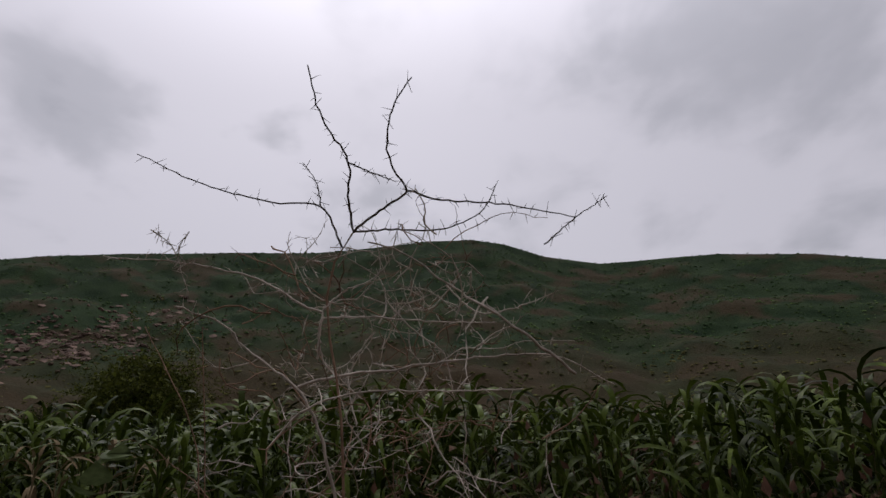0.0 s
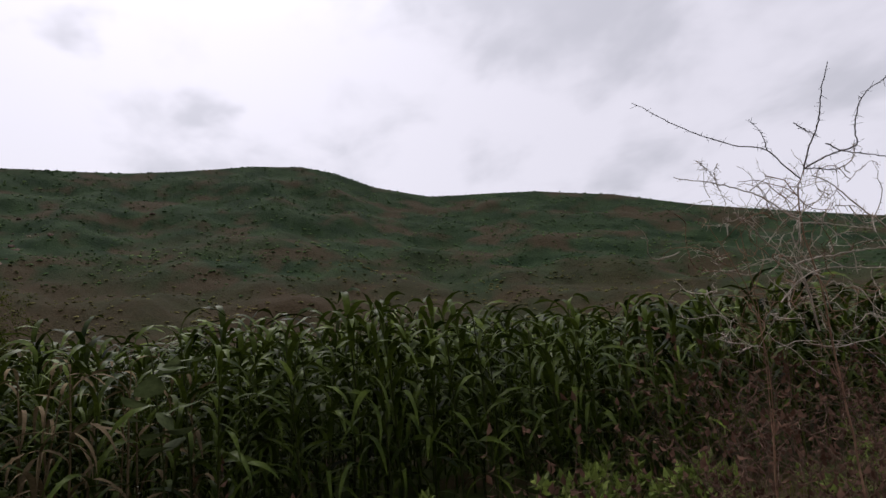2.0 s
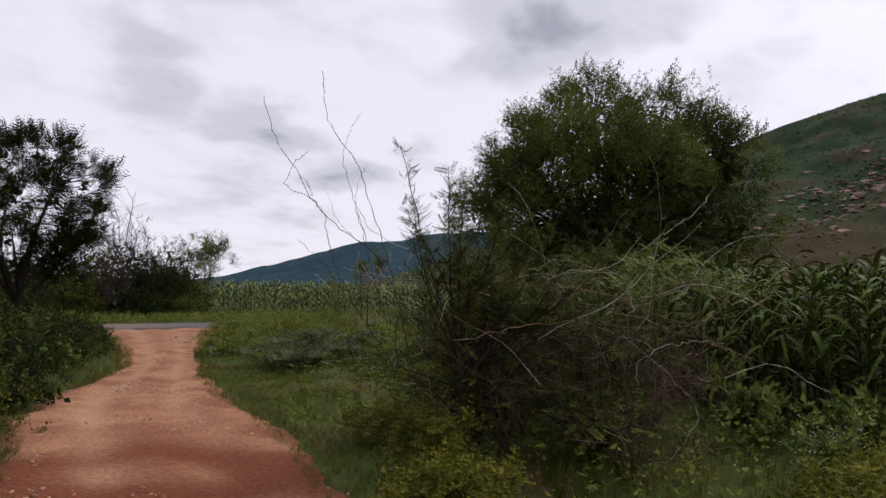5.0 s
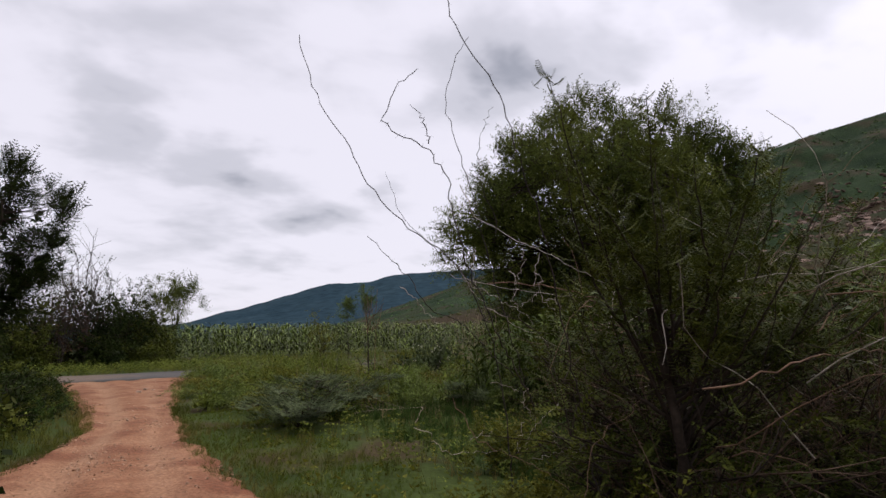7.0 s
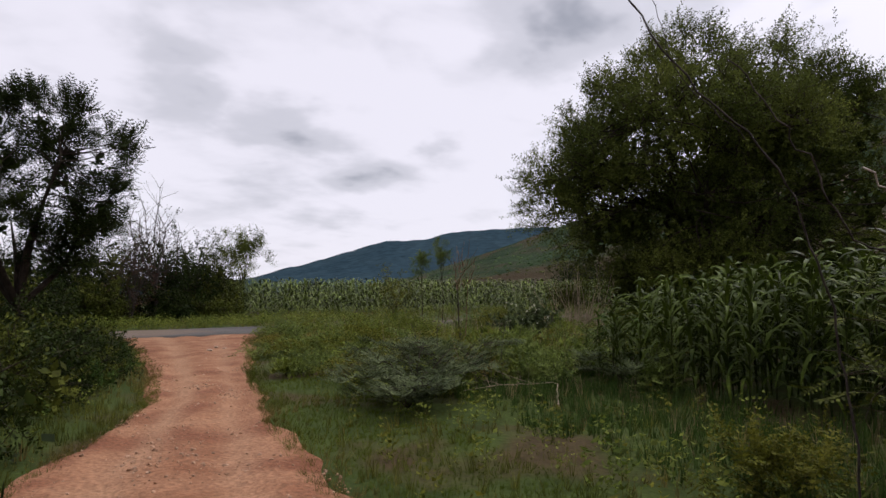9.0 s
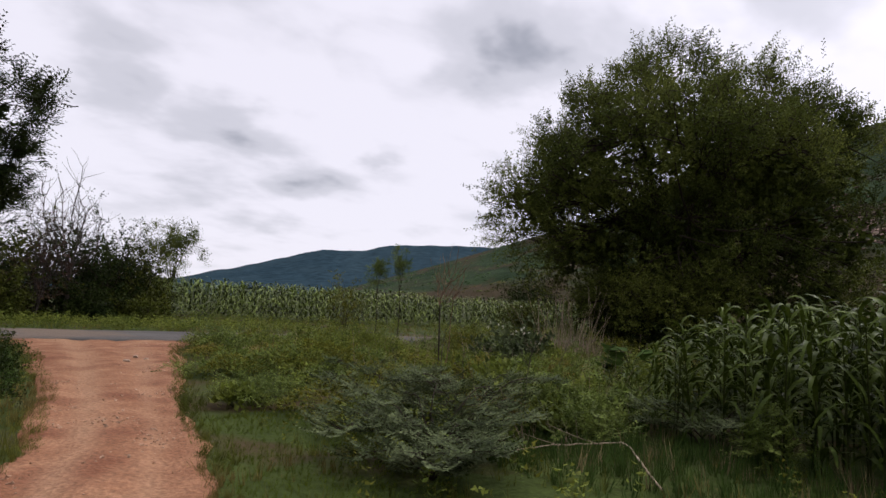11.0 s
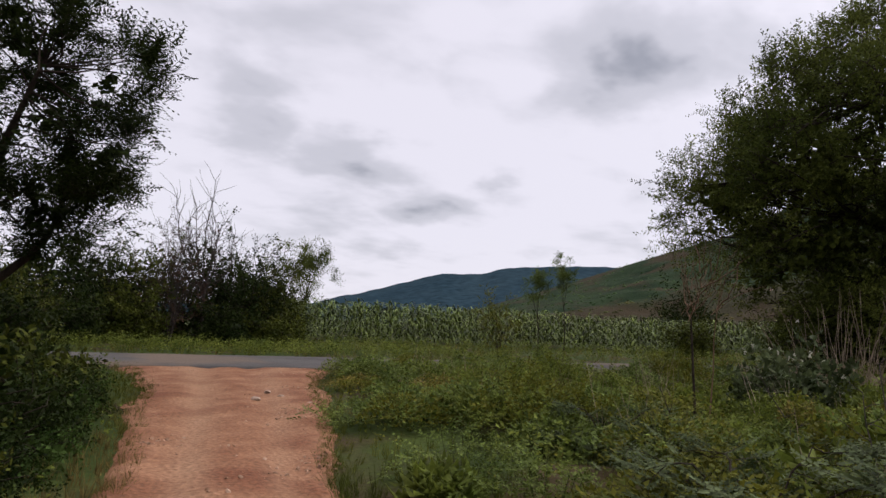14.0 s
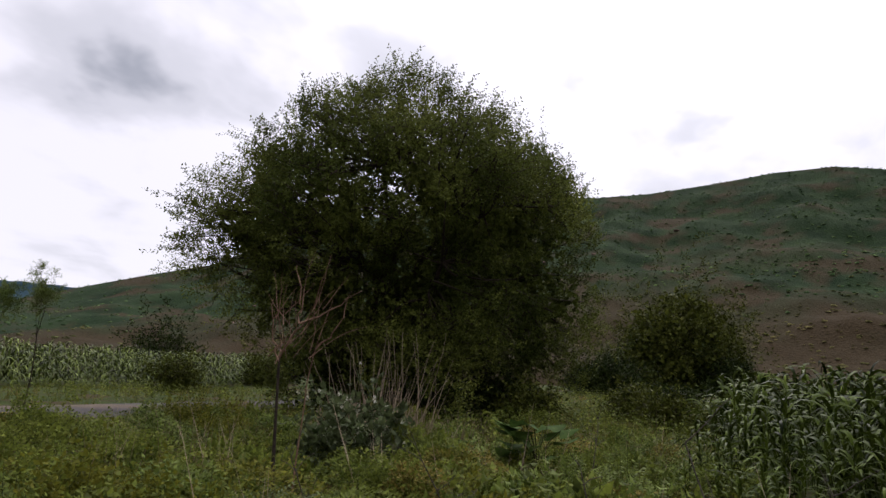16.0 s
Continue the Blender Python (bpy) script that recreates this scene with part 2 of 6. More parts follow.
M_STRAW = material("dry_reed", (0.152, 0.112, 0.072), (0.320, 0.256, 0.176), 3, 60, 0.8, 0.2, 0.003, island=0.25, spec=0.15)
M_GRASS = material("grass", (0.0478, 0.0629, 0.0100), (0.1267, 0.1284, 0.0257), 0.5, 12, 0.7, 0.0, thin=0.42, island=0.52, spec=0.042, third=(0.1550, 0.1143, 0.0390), third_scale=0.45)
M_LAWN = material("short_lawn", (0.0591, 0.0878, 0.0075), (0.0980, 0.1200, 0.0123), 0.8, 12, 0.7, 0.0, thin=0.38, island=0.48, spec=0.042)
M_WEED = material("weed_leaf", (0.0499, 0.0733, 0.0109), (0.1642, 0.1840, 0.0329), 1.0, 25, 0.6, 0.1, 0.004, thin=0.38, island=0.48, spec=0.042)
M_HERB = material("herb_leaf", (0.0490, 0.0766, 0.0135), (0.1626, 0.1970, 0.0449), 1.4, 25, 0.55, 0.1, 0.004, thin=0.3, island=0.5, spec=0.05)
M_YELLOW = material("yellow_green_leaf", (0.0757, 0.0832, 0.0097), (0.1327, 0.1256, 0.0183), 2.0, 25, 0.6, 0.1, 0.004, thin=0.34, island=0.48, spec=0.042)
M_OLIVE = material("olive_drying_leaf", (0.0968, 0.0830, 0.0166), (0.2099, 0.1673, 0.0413), 2.0, 25, 0.65, 0.1, 0.004, thin=0.3, island=0.48, spec=0.035)
M_GREY = material("grey_green_leaf", (0.0289, 0.0425, 0.0136), (0.1062, 0.1275, 0.0561), 2.0, 25, 0.6, 0.1, 0.004, thin=0.25, island=0.5, spec=0.05)
M_THORNLEAF = material("thorn_shrub_leaf", (0.0246, 0.0346, 0.0052), (0.0864, 0.0937, 0.0157), 2.0, 25, 0.6, 0.1, 0.004, thin=0.22, island=0.60, spec=0.042)
M_TREE = material("feathery_tree_leaf", (0.0392, 0.0537, 0.0105), (0.1343, 0.1522, 0.0306), 0.3, 8, 0.6, 0.0, thin=0.34, island=0.5, spec=0.035)
M_DARKTREE = material("dark_tree_leaf", (0.0112, 0.0198, 0.0041), (0.031, 0.042, 0.0087), 0.6, 8, 0.55, 0.0, thin=0.22, island=0.60, spec=0.042)
M_BARK = material("dark_bark", (0.021, 0.0152, 0.0112), (0.048, 0.036, 0.027), 6, 40, 0.95, 0.8, 0.01, spec=0.1)
M_TWIG = material("grey_dry_twig", (0.2200, 0.1850, 0.1500), (0.4600, 0.4000, 0.3400), 8, 60, 0.85, 0.4, 0.003, island=0.2, spec=0.15)
M_BROWNTWIG = material("brown_dry_twig", (0.0938, 0.0537, 0.0350), (0.2313, 0.1438, 0.0938), 8, 60, 0.85, 0.4, 0.003, island=0.3, spec=0.1)
M_BRUSH = material("brown_brushwood", (0.0476, 0.0298, 0.0214), (0.1428, 0.0952, 0.0666), 8, 60, 0.9, 0.4, 0.003, island=0.35, spec=0.06)
M_DARKTWIG = material("dark_thorn_wood", (0.028, 0.022, 0.0192), (0.072, 0.058, 0.048), 10, 80, 0.85, 0.4, 0.002, island=0.2, spec=0.15)
M_FLOWER = material("white_flower", (0.42, 0.40, 0.31), (0.60, 0.58, 0.48), 8, 60, 0.7, 0.0, thin=0.2, island=0.15)


# ---- mesh tools ----
def build(name, geo, mat, smooth=True):
    """A mesh object from vertices and quads; a quad whose last two corners are one is a triangle."""
    v, f = geo
    me = bpy.data.meshes.new(name)
    v, f = np.asarray(v, np.float32), np.asarray(f, np.int32)
    me.vertices.add(len(v))
    me.vertices.foreach_set("co", v.ravel())
    me.loops.add(f.size)
    me.loops.foreach_set("vertex_index", f.ravel())
    me.polygons.add(len(f))
    me.polygons.foreach_set("loop_start", np.arange(0, f.size, f.shape[1], dtype=np.int32))
    me.polygons.foreach_set("loop_total", np.full(len(f), f.shape[1], np.int32))
    me.polygons.foreach_set("use_smooth", np.full(len(f), smooth, bool))
    me.materials.append(mat)
    me.update(calc_edges=True)
    return new(name, me)


def part(name, geo, mat, parent, label="", smooth=True):
    ob = build(name, geo, mat, smooth)
    ob.parent = parent
    return tagged(ob, label)


def thing(name, label, category, group="", at=(0, 0, 0), kind=""):
    ob = new(name)
    ob.empty_display_size = 0.2
    ob.location = at
    return tagged(ob, label, category, group, kind)


def join(pieces):
    vs, fs, k = [], [], 0
    for v, f in pieces:
        vs.append(v)
        fs.append(np.asarray(f) + k)
        k += len(v)
    return np.concatenate(vs), np.concatenate(fs)


def tube(points, radii, sides=5):
    p = np.asarray(points, float)
    r = np.broadcast_to(np.asarray(radii, float), (len(p),))
    d = np.gradient(p, axis=0)
    d /= np.linalg.norm(d, axis=1, keepdims=True) + 1e-9
    ref = np.where(np.abs(d[:, 2:3]) > 0.9, np.array([[1.0, 0, 0]]), np.array([[0, 0, 1.0]]))
    a = np.cross(d, ref)
    a /= np.linalg.norm(a, axis=1, keepdims=True) + 1e-9
    b = np.cross(d, a)
    ang = np.linspace(0, 2 * np.pi, sides, endpoint=False)
    v = p[:, None] + r[:, None, None] * (np.cos(ang)[None, :, None] * a[:, None] + np.sin(ang)[None, :, None] * b[:, None])
    f = [(i * sides + j, i * sides + (j + 1) % sides, (i + 1) * sides + (j + 1) % sides, (i + 1) * sides + j) for i in range(len(p) - 1) for j in range(sides)]
    return v.reshape(-1, 3), np.array(f)


def ribbon(points, side, widths):
    """A strip along points, as wide as widths along side."""
    p, s = np.asarray(points, float), np.asarray(side, float) * np.asarray(widths, float)[:, None]
    v = np.stack([p - s, p + s], 1).reshape(-1, 3)
    return v, np.array([(2 * i, 2 * i + 1, 2 * i + 3, 2 * i + 2) for i in range(len(p) - 1)])


def curve(points, n):
    """A smooth line of n points through the given ones."""
    p = np.asarray(points, float)
    t = np.r_[0, np.cumsum(np.linalg.norm(np.diff(p, axis=0), axis=1))]
    m = np.gradient(p, t, axis=0)
    s = np.linspace(0, t[-1], n)
    i = np.clip(np.searchsorted(t, s, side="right") - 1, 0, len(t) - 2)
    h = (t[i + 1] - t[i])[:, None]
    u = ((s - t[i])[:, None]) / h
    return (2 * u**3 - 3 * u**2 + 1) * p[i] + (u**3 - 2 * u**2 + u) * h * m[i] + (3 * u**2 - 2 * u**3) * p[i + 1] + (u**3 - u**2) * h * m[i + 1]


def grow(rng, start, way, length, n, wander, lift=0.0):
    """A wandering line from start."""
    p, d, out = np.array(start, float), np.array(way, float), []
    d /= np.linalg.norm(d)
    for _ in range(n):
        out.append(p.copy())
        p = p + d * length / (n - 1)
        d = d + rng.normal(0, wander, 3) + np.array([0, 0, lift])
        d /= np.linalg.norm(d)
    return np.array(out)


def scatter(template, pos, ways, scale, rng, level=False):
    """Copies of a template, whose length runs along z, as one mesh."""
    tv, tf = template
    pos, z = np.asarray(pos, float), np.asarray(ways, float)
    z = z / (np.linalg.norm(z, axis=1, keepdims=True) + 1e-9)
    n = len(pos)
    ref = np.tile([0, 0, 1.0], (n, 1)) + rng.normal(0, 0.35, (n, 3)) if level else rng.normal(0, 1, (n, 3))
    x = np.cross(z, ref)
    x /= np.linalg.norm(x, axis=1, keepdims=True) + 1e-9
    y = np.cross(z, x)
    s = np.broadcast_to(np.asarray(scale, float), (n,))[:, None, None]
    v = pos[:, None] + s * (tv[None, :, 0:1] * x[:, None] + tv[None, :, 1:2] * y[:, None] + tv[None, :, 2:3] * z[:, None])
    f = tf[None] + (np.arange(n) * len(tv))[:, None, None]
    return v.reshape(-1, 3), f.reshape(-1, tf.shape[1])


def pinnate(pairs, leaf, wide, droop=0.15):
    """A feathered leaf, 1 long: a rachis and pairs of leaflets."""
    s = np.linspace(0, 1, 2)
    pieces = [ribbon(np.c_[0 * s, -droop * s**2, s], np.tile([1.0, 0, 0], (2, 1)), 0.012 * (1.2 - s))]
    for i in range(pairs):
        u = 0.12 + 0.88 * i / max(1, pairs - 1)
        size = leaf * (0.6 + 0.4 * math.sin(math.pi * min(1, u * 0.9 + 0.1)))
        for side in (-1, 1):
            o = np.array([0, -droop * u * u, u])
            w = np.array([side * 0.9, -0.1, 0.43])
            c = np.array([-0.43 * side * 0, 0.25, 1.0]) * wide
            pieces.append((np.array([o, o + w * size * 0.5 - c * 0.5, o + w * size, o + w * size * 0.5 + c * 0.5]), np.array([[0, 1, 2, 3]])))
    return join(pieces)


def ovate(segments=3, width=0.3, fold=0.08, droop=0.25):
    """A single pointed leaf, 1 long, folded on its midrib."""
    s = np.linspace(0, 1, segments + 2)
    w = width * np.sin(np.pi * s**0.8) ** 0.8 + 0.004
    mid = np.c_[0 * s, -droop * s**2, s]
    left, right = mid + np.c_[-w, fold * w / width, 0 * s], mid + np.c_[w, fold * w / width, 0 * s]
    v = np.stack([left, mid, right], 1).reshape(-1, 3)
    f = [(3 * i + j, 3 * i + j + 1, 3 * i + j + 4, 3 * i + j + 3) for i in range(segments + 1) for j in (0, 1)]
    return v, np.array(f)


def leaf_clump(n, rng, leaf=0.45):
    """A ball of n loose leaf faces, about 1 across."""
    p = rng.normal(0, 1, (n, 3))
    p = p / np.linalg.norm(p, axis=1, keepdims=True) * (rng.random((n, 1)) ** 0.4) * 0.5
    a, b = rng.normal(0, 1, (n, 3)), rng.normal(0, 1, (n, 3))
    a /= np.linalg.norm(a, axis=1, keepdims=True)
    b = np.cross(a, b)
    b /= np.linalg.norm(b, axis=1, keepdims=True)
    h = leaf * rng.uniform(0.5, 1.0, (n, 1)) / 2
    v = np.stack([p - a * h, p + b * h * 0.7, p + a * h, p - b * h * 0.7], 1).reshape(-1, 3)
    return v, np.arange(4 * n).reshape(-1, 4)


def blades(n, rng, spread=0.25, bend=0.5, width=0.018):
    """A tuft of grass blades, the tallest 1 high."""
    pieces = []
    for _ in range(n):
        a, h = rng.uniform(0, 2 * np.pi), rng.uniform(0.5, 1.0)
        o = np.array([*rng.normal(0, spread * 0.4, 2), 0])
        w = np.array([math.cos(a), math.sin(a), 0])
        s = np.linspace(0, 1, 2)
        p = o + np.outer(s * h, [0, 0, 1]) + np.outer(bend * h * s * rng.uniform(0.1, 1.2), w)
        pieces.append(ribbon(p, np.tile([-w[1], w[0], 0], (2, 1)), width * np.array([1, 0.15])))
    return join(pieces)


def leafy_twig(n, seed, leaf=0.28, wide=0.075):
    """A twig 1 long with n small leaves set round it."""
    r = np.random.default_rng(seed)
    z = np.linspace(0.08, 1.0, n)
    a = np.arange(n) * 2.4 + r.normal(0, 0.3, n)
    out = np.c_[np.cos(a), np.sin(a), r.uniform(0.3, 0.9, n)]
    out /= np.linalg.norm(out, axis=1, keepdims=True)
    side = np.cross(out, r.normal(0, 1, (n, 3)))
    side /= np.linalg.norm(side, axis=1, keepdims=True)
    o = np.c_[np.zeros((n, 2)), z]
    ln = leaf * r.uniform(0.7, 1.2, (n, 1))
    v = np.stack([o, o + out * ln * 0.5 - side * wide, o + out * ln, o + out * ln * 0.5 + side * wide], 1).reshape(-1, 3)
    return v, np.arange(4 * n).reshape(-1, 4)


LEAFY = leafy_twig(9, 1)
LEAFY_SLIM = leafy_twig(8, 3, 0.40, 0.042)
FEATHER = leafy_twig(13, 6, 0.17, 0.040)
LEAFY_FAR = leafy_twig(6, 4, 0.34, 0.085)
LEAFY_FINE = leafy_twig(14, 2, 0.20, 0.045)
SPRAY_FINE = pinnate(7, 0.18, 0.085)
FROND = pinnate(5, 0.34, 0.17, 0.35)
FROND_FINE = pinnate(8, 0.26, 0.10, 0.35)
SPRAY = pinnate(4, 0.24, 0.15)
SPRAY_NEEM = pinnate(5, 0.34, 0.10, 0.4)
SPRAY_FAR = pinnate(3, 0.30, 0.22)
LEAF = ovate(2)
LEAF_SMALL = (np.array([(0, 0, 0), (-0.27, 0.06, 0.45), (0, -0.08, 0.5), (0, -0.28, 1.0), (0.27, 0.06, 0.45)]), np.array([(0, 2, 3, 1), (0, 4, 3, 2)]))


# ---- lie of the land ----
def ripple(x, y, seed, wave):
    r = np.random.default_rng(seed)
    z = 0
    for k in range(6):
        a, ph, f = r.uniform(0, 2 * np.pi), r.uniform(0, 6.28), 2 * np.pi / wave * r.uniform(0.6, 1.9)
        z = z + np.sin((x * np.cos(a) + y * np.sin(a)) * f + ph)
    return z / 6


TRACK = np.array([(-37.2, -0.5, 2.9), (-36, -0.5, 2.5), (-34, -0.43, 2.07), (-31, -0.25, 1.65), (-27.5, -0.16, 1.16), (-25, -0.12, 0.95), (-23.3, -0.15, 0.88), (-22, -0.12, 0.82), (-20.2, -0.37, 0.98), (-18.2, -0.52, 1.30), (-16.3, -0.5, 1.48), (-13, -0.2, 1.40), (-6, 0.1, 1.1), (0, 0.7, 1.1), (8, 1.5, 1.1)])


def track_mid(x):
    return np.interp(x, TRACK[:, 0], TRACK[:, 1])


def track_half(x):
    return np.interp(x, TRACK[:, 0], TRACK[:, 2])


def road_mid(y):
    return -38.3 - 0.15 * np.asarray(y, float)


ROAD_HALF = 2.3


def land(x, y):
    """The height of the ground."""
    x, y = np.asarray(x, float), np.asarray(y, float)
    z = 0.012 * np.clip(x + 20, 0, 30)
    off = np.clip((np.abs(y - track_mid(x)) - track_half(x)) / 1.2, 0, 1)
    off = off * np.clip((np.abs(x - road_mid(y)) - ROAD_HALF) / 1.5, 0, 1)
    z = z + off * (0.07 + 0.15 * ripple(x, y, 3, 3.5) + 0.05 * ripple(x, y, 4, 1.1))
    z = z + 1.5 * np.clip((y - 32) / 25, 0, 1) ** 1.3
    return z


def on_verge(x, y, margin=0.0):
    return ((np.abs(y - track_mid(x)) > track_half(x) + margin) | (x < -39.0)) & (np.abs(x - road_mid(y)) > ROAD_HALF + margin)


FIELD_EDGE = np.array([(-23.6, 6.7), (-21.0, 5.8), (-18.0, 5.8), (-14.0, 6.3), (-8.0, 6.5), (9.0, 6.3)])


def field_front(x):
    return np.interp(x, FIELD_EDGE[:, 0], FIELD_EDGE[:, 1])


def in_field(x, y):
    return (x > -23.4 + 0.02 * y) & (y > field_front(x))


# ---- the ground, the hills, the track and the road ----
def spaced(lo, hi, step, reach):
    mid = np.arange(lo, hi, step)
    out, s = [], step
    while sum(out) < reach:
        s *= 1.14
        out.append(s)
    add = np.cumsum(out)
    return np.r_[(lo - add)[::-1], mid, hi + add]


def grid(xs, ys, zf):
    gx, gy = np.meshgrid(xs, ys, indexing="ij")
    v = np.stack([gx, gy, zf(gx, gy)], -1).reshape(-1, 3)
    i = np.arange(len(xs) * len(ys)).reshape(len(xs), len(ys))
    f = np.stack([i[:-1, :-1], i[1:, :-1], i[1:, 1:], i[:-1, 1:]], -1).reshape(-1, 4)
    return v, f


ground = build("ground", grid(spaced(-43, 4, 0.3, 3500), spaced(-7, 14, 0.28, 3500), lambda x, y: land(x, y) - 0.02), M_SOIL)
tagged(ground, "grassy soil with bare brown patches", "ground", kind="structure")

CREST = np.array([(-100, 4.0), (-70, 6.0), (-53.3, 8.9), (-47.2, 10.4), (-40.9, 11.9), (-34, 13.8), (-27, 14.9), (-22.8, 15.1), (-17.2, 15.2), (-12, 16.3), (-8.5, 17.6), (-5.4, 18.2), (-1, 18.2),
                  (4.5, 17.6), (9.3, 17.1), (16.8, 16.75), (25.6, 15.9), (31.4, 15.0), (36.5, 13.8), (42.6, 11.7), (48.1, 8.7), (52.9, 7.3), (56.8, 6.0), (62, 4.2), (70, 1.6), (76, 0.2), (82, 0.0)])
HILL_O, HILL_NEAR, HILL_FAR = (-12.0, 0.0), 250.0, 620.0


def hill_at(az, r):
    """Height of the hillside at an azimuth (degrees left of +y) and a distance."""
    az, r = np.asarray(az, float), np.asarray(r, float)
    top = np.tan(np.radians(np.interp(az, CREST[:, 0], CREST[:, 1])))
    u = np.clip((r - HILL_NEAR) / (HILL_FAR - HILL_NEAR), 0, 1)
    z = 1.2 + r * top * (0.10 * u + 0.90 * u ** 0.72) - 1.6 * (1 - u) ** 30
    x, y = HILL_O[0] - r * np.sin(np.radians(az)), HILL_O[1] + r * np.cos(np.radians(az))
    rough = np.clip(u * 6, 0, 1) * np.clip((1 - u) * 8, 0, 1)
    z = z + rough * (7.0 * ripple(x, y, 7, 110) + 3.0 * ripple(x, y, 8, 45) + 1.2 * ripple(x, y, 6, 17)) * np.clip(top * 5, 0, 1)
    return x, y, z


def polar(az, r, height_of):
    a, d = np.meshgrid(az, r, indexing="ij")
    x, y, z = height_of(a, d)
    v = np.stack([x, y, z], -1).reshape(-1, 3)
    i = np.arange(a.size).reshape(a.shape)
    return v, np.stack([i[:-1, :-1], i[1:, :-1], i[1:, 1:], i[:-1, 1:]], -1).reshape(-1, 4)


def hill_sheet(a, d):
    x, y, z = hill_at(a, np.minimum(d, HILL_FAR))
    k = np.maximum(d / HILL_FAR, 1.0)
    x, y = HILL_O[0] + (x - HILL_O[0]) * k, HILL_O[1] + (y - HILL_O[1]) * k
    return x, y, z - 0.25 * np.maximum(d - HILL_FAR, 0)


def ground_z(x, y):
    """The ground or the foot of the slope, whichever is higher."""
    r, a = math.hypot(x - HILL_O[0], y - HILL_O[1]), math.degrees(math.atan2(HILL_O[0] - x, y - HILL_O[1]))
    z = float(land(x, y))
    return max(z, float(hill_at(a, r)[2])) if r > HILL_NEAR and -100 < a < 82 else z


hill = build("hill", polar(np.linspace(-100, 82, 420), np.r_[np.linspace(HILL_NEAR, HILL_FAR, 90), 680, 900], hill_sheet), M_HILL)
tagged(hill, "long scrub-covered hillside, green above and brown below", "hill", kind="structure")

FAR_CREST = np.array([(50, 5.0), (57, 5.7), (60, 5.75), (64, 5.6), (67.3, 5.4), (69.8, 4.72), (73.5, 4.6), (76, 3.85), (80.9, 2.4), (82.7, 2.05), (84.5, 1.4), (88, 0.9), (100, 0.7), (150, 0.8), (205, 0.6), (262, 0.9)])


def far_sheet(a, d):
    top = np.interp(a, FAR_CREST[:, 0], FAR_CREST[:, 1]) + 0.03 * np.sin(a * 2.7) + 0.012 * np.sin(a * 7.3 + 1)
    u = np.clip((d - 1300) / 900, 0, 1)
    z = d * np.tan(np.radians(top)) * u ** 0.8 * (1 + 0.0 * a) + 2.5 * ripple(a * 20, d, 9, 260) * u * (1 - u) * 3 - np.maximum(d - 2200, 0) * 0.4 + 1.4
    return HILL_O[0] - d * np.sin(np.radians(a)), HILL_O[1] + d * np.cos(np.radians(a)), z


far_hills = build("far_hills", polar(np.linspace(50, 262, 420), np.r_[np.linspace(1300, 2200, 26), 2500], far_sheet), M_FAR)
tagged(far_hills, "distant wooded hills, tinted blue for haze", "hills", kind="structure")

xs = np.arange(8, -37.3, -0.16)
cols = np.linspace(-1, 1, 25)
tx = np.repeat(xs[:, None], 25, 1)
edge = 1 + np.where(cols < 0, 1, 0)[None] * 0.17 * ripple(xs, xs * 0, 11, 5.3)[:, None] + np.where(cols > 0, 1, 0)[None] * 0.17 * ripple(xs, xs * 0, 18, 6.1)[:, None] + 0.09 * ripple(xs[:, None] + 0 * cols, 9 * np.sign(cols)[None] + 0 * tx, 12, 1.1)
ty = track_mid(xs)[:, None] + cols[None] * track_half(xs)[:, None] * edge
off_mid = np.abs(ty - track_mid(xs)[:, None])
tz = land(tx, track_mid(tx)) + 0.04 - 0.045 * np.exp(-(((off_mid - 0.48) / 0.22) ** 2)) + 0.010 * ripple(tx, ty, 13, 0.9) + 0.009 * ripple(tx, ty, 14, 0.45) - 0.09 * np.abs(cols[None]) ** 10
ti = np.arange(tx.size).reshape(tx.shape)
track_geo = (np.stack([tx, ty, tz], -1).reshape(-1, 3), np.stack([ti[:-1, :-1], ti[:-1, 1:], ti[1:, 1:], ti[1:, :-1]], -1).reshape(-1, 4))
track = tagged(build("dirt_track", track_geo, M_DIRT), "rutted red dirt track leading up to the road", "track", kind="structure")
worn = track.data.attributes.new("worn", "FLOAT", "POINT")
wander_line = 0.10 * ripple(xs, xs * 0, 19, 6.0)[:, None]
wheel = np.exp(-(((cols[None] + 0.34 + wander_line) / 0.17) ** 2)) + 0.7 * np.exp(-(((cols[None] - 0.42 + wander_line) / 0.14) ** 2))
damp = track.data.attributes.new("damp", "FLOAT", "POINT")
damp.data.foreach_set("value", np.clip((np.clip((tx + 15.6) / 2.6, 0, 1) * (0.85 + 1.3 * ripple(tx, ty, 24, 1.9))), 0, 1).astype(np.float32).ravel())
worn.data.foreach_set("value", np.clip(wheel * (0.75 + 0.5 * ripple(tx, ty, 20, 1.6)), 0, 1).astype(np.float32).ravel())

ys = np.r_[np.arange(-160, -14, 4.0), np.arange(-14, 40, 0.3), np.arange(40, 260, 5.0)]
side = np.array([-1.0, -0.985, -0.93, -0.5, 0, 0.5, 0.93, 0.985, 1.0])
lift = np.array([-0.12, 0.03, 0.06, 0.075, 0.085, 0.075, 0.06, 0.03, -0.12])
ragged = 1 + 0.04 * ripple(ys, ys * 0, 15, 1.3)
rx = road_mid(ys)[:, None] + side[None] * ROAD_HALF * np.where(np.abs(side) > 0.6, ragged[:, None], 1)
rz = lift[None] + 0.01 * ripple(rx, ys[:, None] + 0 * rx, 16, 2.0)
ri = np.arange(rx.size).reshape(rx.shape)
